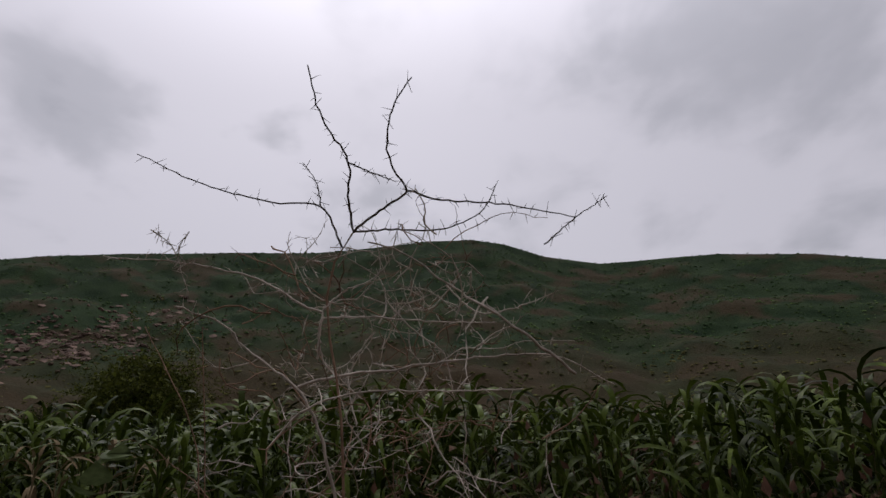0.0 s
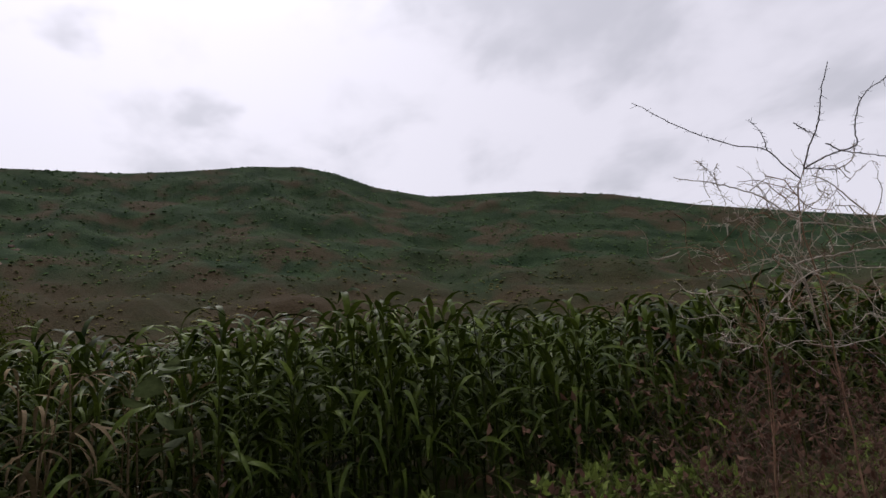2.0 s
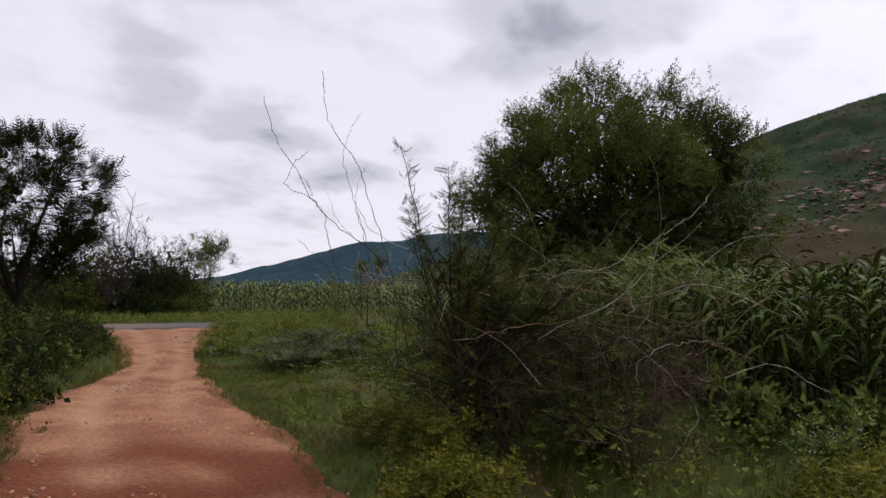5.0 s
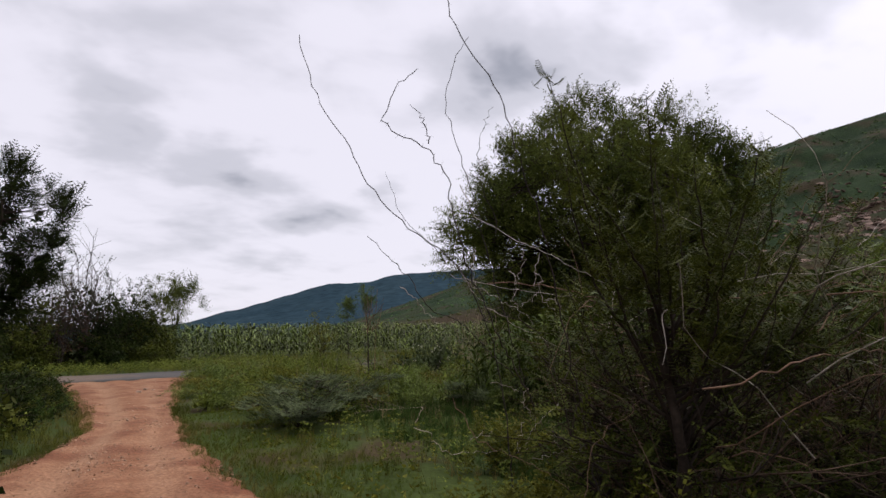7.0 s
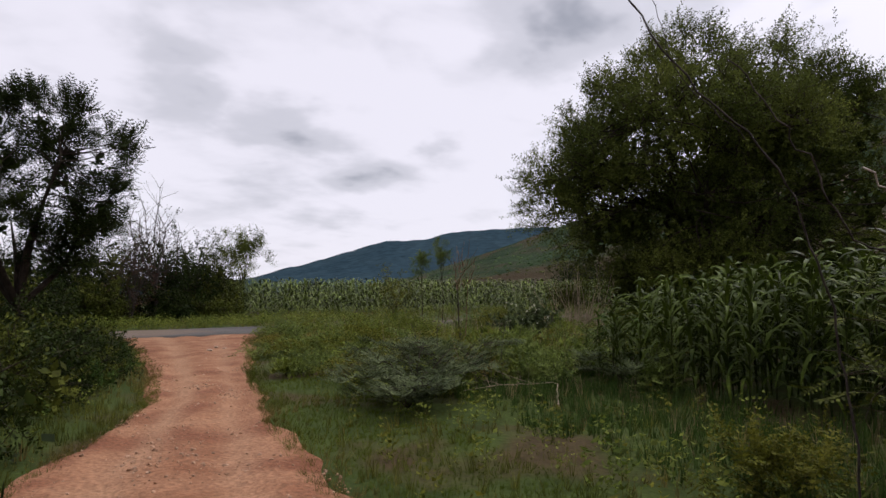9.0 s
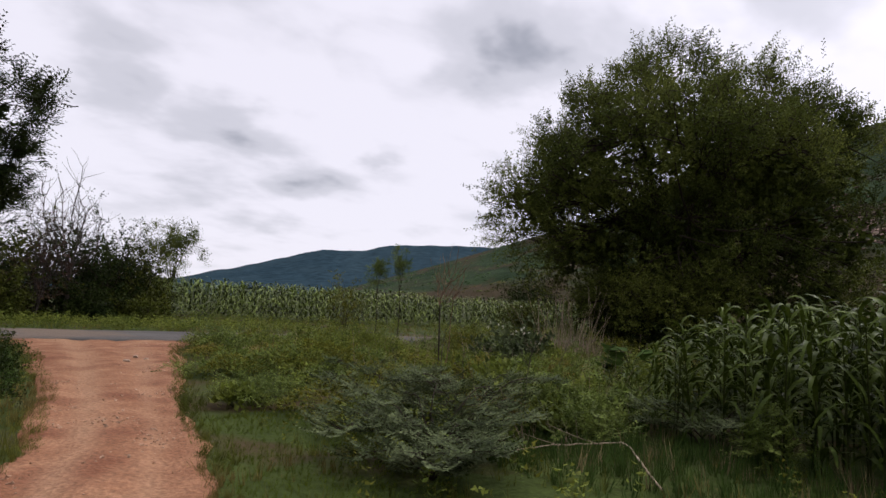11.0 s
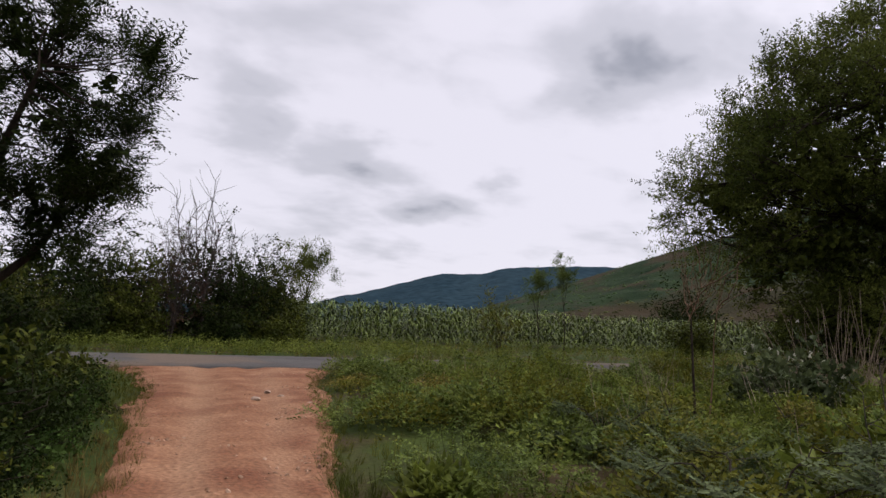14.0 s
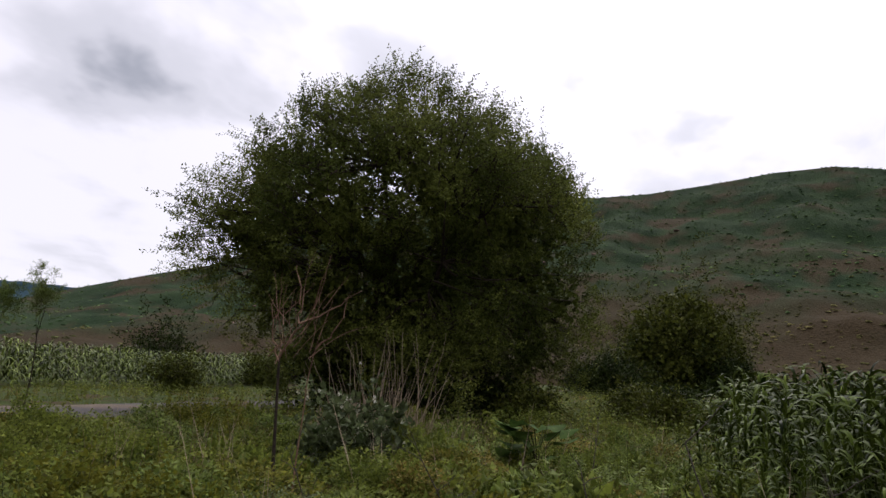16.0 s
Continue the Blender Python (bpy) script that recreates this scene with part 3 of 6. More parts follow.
road_geo = (np.stack([rx, np.repeat(ys[:, None], 9, 1), rz], -1).reshape(-1, 3), np.stack([ri[:-1, :-1], ri[:-1, 1:], ri[1:, 1:], ri[1:, :-1]], -1).reshape(-1, 4)[:, ::-1])
tagged(build("road", road_geo, M_ASPHALT), "narrow worn grey asphalt road with broken edges", "road", kind="structure")


# ---- maize ----
def maize_leaf(rng, length, width, start, seg, folded):
    s = np.linspace(0, 1, seg + 1)
    bend = np.radians(start + rng.uniform(115, 170) * s ** rng.uniform(0.7, 1.25))
    step = length / seg
    r = np.r_[0, np.cumsum(np.sin(bend[:-1]) * step)]
    z = np.r_[0, np.cumsum(np.cos(bend[:-1]) * step)]
    sway = rng.normal(0, 0.10) * s**2 * length
    mid = np.c_[r, sway, z]
    w = width * np.clip((s + 0.12) ** 0.45 * (1.02 - s) ** 0.65, 0.02, 1) * 0.62
    twist = rng.normal(0, 0.5) * s
    lat = np.c_[0 * s, np.cos(twist), np.sin(twist)]
    if not folded:
        return ribbon(mid, lat, w)
    wave = 0.25 * width * np.sin(s * rng.uniform(9, 14) + rng.uniform(0, 6))
    left, right = mid - lat * w[:, None], mid + lat * w[:, None]
    left[:, 2] += 0.25 * w + wave * 0.4
    right[:, 2] += 0.25 * w - wave * 0.4
    v = np.stack([left, mid, right], 1).reshape(-1, 3)
    return v, np.array([(3 * i + j, 3 * i + j + 1, 3 * i + j + 4, 3 * i + j + 3) for i in range(seg) for j in (0, 1)])


def maize(rng, height, leaves, seg, folded, sides=5, broad=1.0):
    """The stalk and the leaves of one plant."""
    lean = rng.normal(0, 0.03, 2)
    zs = np.linspace(0, height * 0.86, 5)
    path = np.c_[lean[0] * zs**2, lean[1] * zs**2, zs]
    stalk = tube(path, np.linspace(0.014, 0.005, 5), sides)
    out, a0 = [], rng.uniform(0, 2 * np.pi)
    for i in range(leaves):
        u = 0.09 + 0.91 * i / (leaves - 1)
        h = u * height * 0.86
        a = a0 + (i % 2) * np.pi + rng.normal(0, 0.4)
        ln = height * rng.uniform(0.29, 0.39) * (0.8 + 0.4 * math.sin(math.pi * u)) * (0.8 if i == leaves - 1 else 1)
        v, f = maize_leaf(rng, ln, broad * rng.uniform(0.062, 0.094), rng.uniform(16, 42) * (1.2 - 0.7 * u), seg, folded)
        c, s = math.cos(a), math.sin(a)
        v = v @ np.array([[c, s, 0], [-s, c, 0], [0, 0, 1]]) + np.array([lean[0] * h * h, lean[1] * h * h, h])
        out.append((v, f))
    return stalk, out


def plant_out(variants, xy, rng, scale):
    """One mesh of many plants."""
    pieces, pick = [], rng.integers(0, len(variants), len(xy))
    z = land(xy[:, 0], xy[:, 1])
    for k, (tv, tf) in enumerate(variants):
        m = pick == k
        n = m.sum()
        if not n:
            continue
        a, s = rng.uniform(0, 2 * np.pi, n), scale[m]
        c, d = np.cos(a) * s, np.sin(a) * s
        v = np.stack([tv[None, :, 0] * c[:, None] - tv[None, :, 1] * d[:, None] + xy[m, 0:1], tv[None, :, 0] * d[:, None] + tv[None, :, 1] * c[:, None] + xy[m, 1:2], tv[None, :, 2] * s[:, None] + z[m][:, None]], -1)
        f = tf[None] + (np.arange(n) * len(tv))[:, None, None]
        pieces.append((v.reshape(-1, 3), f.reshape(-1, 4)))
    return join(pieces)


rng = np.random.default_rng(21)
rows_y = np.r_[np.arange(0.15, 3.2, 0.5), np.arange(3.6, 16, 0.66)]
near_spots, field_spots = [], []
for k, dy in enumerate(rows_y):
    x = np.arange(-23.3, 8.5, 0.23 if dy < 5 else 0.34)
    x = x + rng.normal(0, 0.06, len(x))
    y = field_front(x) + dy + rng.normal(0, 0.07, len(x))
    keep = in_field(x, y) & (rng.random(len(x)) > 0.06)
    spots = np.c_[x, y][keep]
    if k < 2:
        front = spots[:, 0] < 1.5
        near_spots += list(spots[front])
        field_spots += list(spots[~front])
    else:
        field_spots += list(spots)
field_spots, near_spots = np.array(field_spots), np.array(near_spots)


def stand_height(x, y):
    """Plants stand lower at the field's end and in a dry patch."""
    return np.interp(x + 23.4 + 0.5 * (y - 6.3), (0.0, 0.9, 1.5, 2.4, 2.9, 3.6, 4.9, 6.4), (0.28, 0.33, 0.42, 0.63, 0.76, 0.86, 0.95, 1.0)) * (1 + 0.07 * ripple(x, y, 31, 4))


TOP = 2.02
MAIZE = []
for k in range(6):
    stalk, leaves = maize(np.random.default_rng(40 + k), TOP, 16, 7, True)
    ob = thing("maize_plant", "young green maize plant with long arching leaves at the field edge", "maize plant", "maize in the near field")
    part("stalk", stalk, M_STALK, ob)
    for lf in leaves:
        part("leaf", lf, M_MAIZE, ob)
    MAIZE.append(ob)
DRYMAIZE = []
for k in range(2):
    stalk, leaves = maize(np.random.default_rng(60 + k), TOP * 0.85, 8, 8, True, 5, 0.7)
    ob = thing("maize_plant", "withered brown maize plant with drooping dry leaves", "maize plant", "maize in the near field")
    part("stalk", stalk, M_DRYMAIZE, ob)
    for lf in leaves:
        part("leaf", lf, M_DRYMAIZE, ob)
    DRYMAIZE.append(ob)
used = set()
for i, (x, y) in enumerate(near_spots):
    dry = 0.9 * math.exp(-(((x + 3.95) / 0.7) ** 2)) > rng.random()
    pool = DRYMAIZE if dry else MAIZE
    k = int(rng.integers(0, len(pool)))
    s = float(stand_height(x, y) * rng.uniform(0.86, 1.08))
    m = pose(x, y, float(land(x, y)) - 0.01, rng.normal(0, 2.5), rng.normal(0, 2.5), rng.uniform(0, 360))
    if pool[k].name not in used:
        used.add(pool[k].name)
        pool[k].matrix_world = m
        pool[k].scale = (s, s, s)
    else:
        c = copy_thing(pool[k], m)
        c.scale = (s, s, s)

MID = []
for k in range(5):
    stalk, leaves = maize(np.random.default_rng(80 + k), TOP, 14, 5, False, 3)
    MID.append(join([stalk] + leaves))
LOW = []
for k in range(4):
    stalk, leaves = maize(np.random.default_rng(90 + k), TOP, 9, 4, False, 3, 1.35)
    LOW.append(join(leaves))
depth = field_spots[:, 1] - field_front(field_spots[:, 0])
sizes = stand_height(field_spots[:, 0], field_spots[:, 1]) * rng.uniform(0.86, 1.1, len(field_spots))
for lo, hi, pool in ((-9, 6, MID), (6, 99, LOW)):
    m = (depth > lo) & (depth <= hi)
    tagged(build("maize_field", plant_out(pool, field_spots[m], rng, sizes[m]), M_MAIZE), "dense green maize standing in rows behind the field edge", "maize", kind="stuff")

fx, fy = np.meshgrid(np.arange(-54.5, -64, -0.55), np.arange(1.5, 58, 0.55), indexing="ij")
far_spots = np.c_[fx.ravel(), fy.ravel()] + rng.normal(0, 0.1, (fx.size, 2))
far_spots = far_spots[(far_spots[:, 0] < -53.0 - 0.12 * far_spots[:, 1]) & (rng.random(len(far_spots)) > 0.08)]
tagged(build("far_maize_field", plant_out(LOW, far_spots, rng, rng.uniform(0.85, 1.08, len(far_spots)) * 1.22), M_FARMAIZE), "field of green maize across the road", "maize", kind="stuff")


# ---- grass and low growth ----
def random_spots(n, x0, x1, y0, y1, margin=0.0):
    p = np.c_[rng.uniform(x0, x1, n), rng.uniform(y0, y1, n)]
    return p[on_verge(p[:, 0], p[:, 1], margin) & ~in_field(p[:, 0], p[:, 1] - 0.1)]


def stand(template, xy, scale, tilt=0.15):
    z = land(xy[:, 0], xy[:, 1])
    ways = np.c_[rng.normal(0, tilt, (len(xy), 2)), np.ones(len(xy))]
    return scatter(template, np.c_[xy, z - 0.02], ways, scale, rng)


TUFTS = [blades(9, np.random.default_rng(s)) for s in (1, 2, 3)]
for name, label, n, box, lo, hi, mat in (
    ("grass", "short green grass on the verge beside the track", 11000, (-36, -9, 0.3, 14), 0.06, 0.22, M_GRASS),
    ("lawn", "short bright green grass along the track's edge", 13000, (-23.5, -8, 0.2, 2.3), 0.03, 0.075, M_LAWN),
    ("grass", "rough grass on the bank across the track", 7500, (-36, -6, -5, 0), 0.08, 0.26, M_GRASS),
    ("grass", "rank grass across the road", 3200, (-56, -40, -16, 34), 0.16, 0.42, M_GRASS),
    # takes the darker leaf: the shade under the maize is put into its colour
    ("grass", "rank grass at the foot of the maize, shade put into its dark green", 2200, (-22, -13.5, 3.0, 6.2), 0.10, 0.34, M_BROAD),
    ("grass", "rank grass below the maize", 3500, (-12, 6, 1.5, 6.3), 0.10, 0.32, M_GRASS),
    ("grass", "rough grass between the maize and the big tree", 6000, (-40, -20, 12, 48), 0.2, 0.55, M_GRASS),
    ("dry_grass", "dry brown grass between the weeds", 2600, (-34, -14, 3.4, 17), 0.12, 0.34, M_DRY),
):
    p = random_spots(n, *box)
    thick = ripple(p[:, 0], p[:, 1], 51, 2.6) + rng.normal(0, 0.35, len(p))
    p = p[thick > (-0.35 if name != "lawn" else -0.7)]
    pieces = [stand(t, p[k::3], rng.uniform(lo, hi, len(p[k::3]))) for k, t in enumerate(TUFTS)]
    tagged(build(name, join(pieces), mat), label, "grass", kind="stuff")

n = 5200
ex = rng.uniform(-36.5, -7, n)
ey = track_mid(ex) + rng.choice([-1, 1], n) * track_half(ex) * (0.80 + np.abs(rng.normal(0, 0.16, n)) + 0.10 * ripple(ex, 0 * ex, 71, 3.0))
e = np.c_[ex, ey]
tagged(build("grass", join([stand(t, e[k::3], rng.uniform(0.04, 0.16, len(e[k::3])), 0.4) for k, t in enumerate(TUFTS)]), M_GRASS), "low grass creeping over the edges of the track", "grass", kind="stuff")
QUAD_LEAF = (np.array([(0, 0, 0), (-0.28, 0.05, 0.5), (0, -0.22, 1.0), (0.28, 0.05, 0.5)]), np.array([(0, 1, 2, 3)]))
HERB_LEAVES = 19
stem_at = rng.uniform(0.1, 0.95, HERB_LEAVES)
HERB = scatter(QUAD_LEAF, np.c_[rng.normal(0, 0.2, (HERB_LEAVES, 2)) * stem_at[:, None] ** 0.5, stem_at], np.c_[rng.normal(0, 1, (HERB_LEAVES, 2)), rng.uniform(0.0, 0.8, HERB_LEAVES)], rng.uniform(0.09, 0.19, HERB_LEAVES), rng, True)
for label, n, box, lo, hi, mat in (
    ("low broad-leaved weeds on the verge", 3000, (-36, -10, 1.9, 14), 0.14, 0.48, M_WEED),
    ("low yellowish weeds on the verge", 1100, (-36, -9, 1.2, 14), 0.12, 0.45, M_YELLOW),
    ("low weeds on the bank across the track", 700, (-36, 2, -8, -1), 0.15, 0.5, M_WEED),
    ("weeds along the far side of the road", 1500, (-55, -41, -14, 34), 0.25, 0.7, M_WEED),
    ("rank weeds on the bank beyond the road", 1700, (-47, -40.7, -9, 8), 0.2, 0.55, M_WEED),
    ("weeds under the big tree and up to the slope", 1900, (-42, -20, 12, 48), 0.3, 0.9, M_WEED),
):
    p = random_spots(n, *box)
    under = (p[:, 0] > -21.5) & (p[:, 0] < -14) & (p[:, 1] > 3.4) & (p[:, 1] < 7)
    p = p[(~under | (rng.random(len(p)) < 0.25)) & (np.hypot(p[:, 0] + 19.9, p[:, 1] - 4.3) > 1.3)]
    tagged(build("weeds", stand(HERB, p, rng.uniform(lo, hi, len(p))), mat), label, "weeds", kind="stuff")


# ---- shrubs ----
def shrub(name, label, category, at, radius, height, mat, stems=9, twigs=6, sprays=10, template=SPRAY, spray=0.22, wood=M_BARK, group="", seed=1, level=True, droop=-0.05, flowers=0, width=0.012, low=2, fill=0, flat=1.0):
    r = np.random.default_rng(seed)
    x, y = at
    base = np.array([x, y, ground_z(x, y) - 0.03])
    ob = thing(name, label, category, group, at=tuple(base))
    wood_bits, pos, ways, tips = [], [], [], []
    for _ in range(stems):
        a = r.uniform(0, 2 * np.pi)
        out = radius * math.sqrt(r.uniform(0.05, 1.0))
        h = height * r.uniform(0.6, 1.0) * math.sqrt(max(0.05, 1 - (out / radius) ** 2 * 0.75))
        end = np.array([math.cos(a) * out, math.sin(a) * out, h])
        mid = end * np.array([0.35, 0.35, 0.6]) + r.normal(0, 0.08 * radius, 3)
        line = curve([[0, 0, 0], mid, end], 7)
        part("stem", tube(line, np.linspace(width, width * 0.3, 7), 4), wood, ob)
        for _ in range(twigs):
            s = line[int(r.integers(low, 7))]
            if low == 0 and r.random() < 0.4:
                turn, away = r.uniform(0, 2 * np.pi), radius * 0.75 * math.sqrt(r.random())
                s = np.array([math.cos(turn) * away, math.sin(turn) * away, r.uniform(0.05, 0.4) * height])
            d = r.normal(0, 1, 3) * [1, 1, 0.7] + end * 0.5 / (height + radius) + [0, 0, 0.35]
            tw = grow(r, s, d, r.uniform(0.3, 0.6) * max(radius, height) * 0.75, 4, 0.2, droop)
            tw[:, 2] = np.maximum(tw[:, 2], 0.05)
            wood_bits.append(tube(tw, np.linspace(width * 0.35, width * 0.12, 4), 3))
            u = r.uniform(0.15, 1.0, sprays) * 3
            i = np.minimum(u.astype(int), 2)
            p = tw[i] + (tw[i + 1] - tw[i]) * (u - i)[:, None]
            pos.append(p)
            ways.append((tw[i + 1] - tw[i]) / (np.linalg.norm(tw[i + 1] - tw[i], axis=1, keepdims=True) + 1e-6) * 0.6 + r.normal(0, 0.75, (sprays, 3)) * [1, 1, flat])
            tips.append(tw[-1])
    tagged(part("twig_tangle", join(wood_bits), wood, ob), kind="stuff")
    if sprays:
        pos, ways = np.concatenate(pos), np.concatenate(ways)
        part("foliage", scatter(template, pos, ways, spray * r.uniform(0.6, 1.15, len(pos)), r, level), mat, ob)
    if fill:
        d = r.normal(0, 1, (fill, 3))
        d = d / np.linalg.norm(d, axis=1, keepdims=True) * (r.random((fill, 1)) ** 0.4) * [radius * 0.85, radius * 0.85, height * 0.78]
        d[:, 2] = np.abs(d[:, 2])
        part("inner_foliage", scatter(leaf_clump(11, r, 0.35), d, r.normal(0, 1, (fill, 3)), 1.25 * min(0.25 + 0.10 * radius, 0.3 * height) * r.uniform(0.7, 1.4, fill), r), mat, ob)
    if flowers:
        t = np.array(tips)[r.integers(0, len(tips), flowers)] + r.normal(0, 0.05, (flowers, 3))
        heads = np.split(t, len(t)) if height > 1 else []
        for h in heads:
            part("flower", scatter(leaf_clump(9, r, 0.6), h, r.normal(0, 1, (1, 3)), r.uniform(0.06, 0.10, 1), r), M_FLOWER, ob, "pale flower head")
        if not heads:
            tagged(part("flower_scatter", scatter(leaf_clump(7, r, 0.6), t, r.normal(0, 1, (flowers, 3)), r.uniform(0.010, 0.022, flowers), r), M_FLOWER, ob, "tiny white flower heads"), kind="stuff")
    return ob


# weeds and herbs in front of the maize
spots = [(-4.3, 4.9, 0.45), (-5.1, 5.3, 0.6), (-5.9, 5.4, 0.7), (-6.6, 5.2, 0.75), (-7.4, 5.5, 0.8), (-8.1, 5.3, 0.7), (-8.9, 5.5, 0.75), (-9.6, 5.3, 0.7), (-6.2, 4.6, 0.5), (-7.8, 4.6, 0.55), (-9.3, 4.7, 0.6), (-10.6, 5.4, 0.7), (-11.4, 5.1, 0.7), (-5.0, 5.9, 0.6), (-6.4, 6.0, 0.75), (-7.2, 6.0, 0.8), (-8.4, 6.0, 0.8), (-9.2, 6.1, 0.75), (-10.2, 6.0, 0.75), (0.4, 4.9, 0.6), (1.3, 4.5, 0.55), (2.2, 5.0, 0.6), (-0.6, 4.8, 0.55), (3.2, 5.2, 0.6), (-1.6, 5.3, 0.5), (1.8, 3.9, 0.4), (0.2, 5.6, 0.6), (-2.6, 5.6, 0.5)]
for i, (x, y, h) in enumerate(spots):
    shrub("weed_plant", "leafy green weed in front of the maize", "weed", (x, y), 0.48, h, M_HERB, 11, 5, 22, LEAF_SMALL, 0.105, M_STALK, "weeds before the maize", 100 + i, width=0.006, low=1)
for i, (x, y, h) in enumerate([(-4.8, 4.6, 0.5), (-5.6, 4.8, 0.55), (-5.2, 5.0, 0.6), (-6.9, 4.6, 0.6), (-3.9, 4.4, 0.4), (-10.2, 4.6, 0.55), (-3.6, 5.3, 0.6), (-2.8, 5.0, 0.55), (-4.2, 5.7, 0.65), (-2.0, 4.6, 0.5), (-3.2, 5.9, 0.6)]):
    shrub("flowering_weed", "grey-green weed covered in tiny white flowers", "weed", (x, y), 0.42, h, M_HERB, 12, 5, 7, LEAF_SMALL, 0.07, M_STALK, "flowering weeds", 130 + i, flowers=200, width=0.005)
for i, (x, y, h) in enumerate([(-9.6, 4.3, 0.5), (-10.8, 1.65, 0.3), (-11.4, 1.75, 0.3), (-9.0, 3.2, 0.45), (-9.3, 3.7, 0.5), (-12.0, 2.0, 0.6), (-13.2, 1.9, 0.55), (-15.4, 3.3, 0.5)]):
    shrub("yellow_weed", "bushy yellow-green weed with feathered leaves", "weed", (x, y), 0.5, h, M_YELLOW, 11, 5, 10, SPRAY, 0.16, M_STALK, "yellow-green weeds", 150 + i, width=0.006)

def thorny(name, line, width, n, seed, mat, parent):
    r = np.random.default_rng(seed)
    p = curve(line, n) + r.normal(0, width * 0.4, (n, 3))
    pieces = [tube(p, np.linspace(width, width * 0.45, n), 5)]
    for i in range(1, n - 1):
        d = r.normal(0, 1, 3)
        for sgn in (1, -1):
            w = d * sgn + r.normal(0, 0.4, 3)
            w /= np.linalg.norm(w)
            if r.random() < 0.6:
                pieces.append(tube([p[i], p[i] + w * r.uniform(0.008, 0.024)], [0.0009, 0.0003], 3))
    return part(name, join(pieces), mat, parent)


# big thorn shrub beside the track, half dead, with long bare whips
for i, (x, y, rad, h, n) in enumerate([(-12.6, 2.7, 1.0, 1.75, 14), (-12.4, 4.0, 1.1, 1.7, 14), (-13.4, 3.4, 1.1, 2.0, 14), (-13.7, 3.0, 0.75, 1.75, 12), (-14.3, 4.2, 0.85, 2.0, 13), (-13.0, 5.0, 1.0, 1.5, 11), (-11.5, 3.3, 0.8, 1.1, 11)]):
    shrub("thorn_shrub", "tangled thorn shrub with feathery leaves and brown dead twigs", "shrub", (x, y), rad, h, M_THORNLEAF, n, 10, 4, SPRAY_FINE, 0.23, M_BARK, "thorn shrubs by the track", 170 + i, width=0.016, flat=0.4)
    shrub("dead_brush", "brown tangle of dead thorn twigs", "brush", (x + 0.35, y + 0.1), rad * 1.0, h * 0.9, M_DRY, 15, 13, 0, SPRAY, 0.1, M_BRUSH, "dead brush", 180 + i, droop=-0.10, width=0.010)
whips = thing("whip_shrub", "young thorn tree with long bare whip-like shoots", "shrub", at=(-14.4, 2.6, float(land(-14.4, 2.6))))
WHIP_AT = np.array([-14.4, 2.6, float(land(-14.4, 2.6))])


def whip(width, *line):
    k, n = len(whips.children), 6 * len(line)
    p = curve(line, n) - WHIP_AT + np.random.default_rng(k + 3).normal(0, 0.0075, (n, 3))
    thorny("shoot", p, width * 0.75, n, 40 + k, M_DARKTWIG, whips)


whip(0.009, (-14.4, 2.7, 0.2), (-14.4, 2.5, 1.5), (-14.4, 2.21, 2.1), (-14.4, 1.95, 2.3), (-14.4, 1.6, 2.53), (-14.4, 1.39, 2.74), (-14.4, 1.22, 3.02), (-14.4, 0.91, 3.49), (-14.4, 0.76, 3.97))
whip(0.006, (-12.6, 1.7, 1.1), (-12.4, 1.2, 1.8), (-12.4, 1.06, 2.21), (-12.4, 1.04, 2.32), (-12.4, 0.97, 2.45), (-12.4, 0.89, 2.5), (-12.4, 0.76, 2.54), (-12.4, 0.70, 2.59), (-12.4, 0.72, 2.67), (-12.4, 0.79, 2.79), (-12.4, 0.88, 2.89))
whip(0.005, (-13.0, 1.9, 1.2), (-13.0, 1.6, 2.2), (-13.0, 1.46, 2.69), (-13.0, 1.40, 2.85), (-13.0, 1.37, 3.02), (-13.0, 1.41, 3.24), (-13.0, 1.55, 3.49))
whip(0.007, (-12.5, 2.1, 0.3), (-12.4, 1.75, 1.6), (-12.3, 1.50, 2.3), (-12.3, 1.40, 2.56), (-12.3, 1.35, 2.72), (-12.3, 1.27, 2.85), (-12.3, 1.18, 2.97), (-12.3, 1.08, 3.09), (-12.3, 1.0, 3.35), (-12.3, 0.98, 3.6))
whip(0.006, (-13.7, 2.3, 1.2), (-13.6, 1.85, 1.54), (-13.6, 1.76, 1.62), (-13.6, 1.51, 1.73), (-13.6, 1.35, 1.95), (-13.6, 1.19, 2.09), (-13.6, 1.07, 2.21))
whip(0.004, (-12.7, 1.55, 2.1), (-12.7, 1.42, 2.55), (-12.7, 1.45, 2.75), (-12.7, 1.52, 2.9))
whip(0.004, (-14.4, 2.0, 2.25), (-14.5, 1.75, 2.5), (-14.5, 1.55, 2.95))
whip(0.004, (-12.35, 0.93, 2.5), (-12.3, 0.85, 2.62), (-12.3, 0.8, 2.66))
sprigs = thing("thorn_sapling", "upright feathery-leaved thorn sapling in the shrub", "shrub", at=(-12.2, 2.3, float(land(-12.2, 2.3))))
SAP_AT = np.array([-12.2, 2.3, float(land(-12.2, 2.3))])
part("trunk", tube(curve([(0.05, 0, 0), (0.1, -0.03, 0.7), (0.0, -0.1, 1.5)], 9), np.linspace(0.034, 0.02, 9), 7), M_BARK, sprigs)
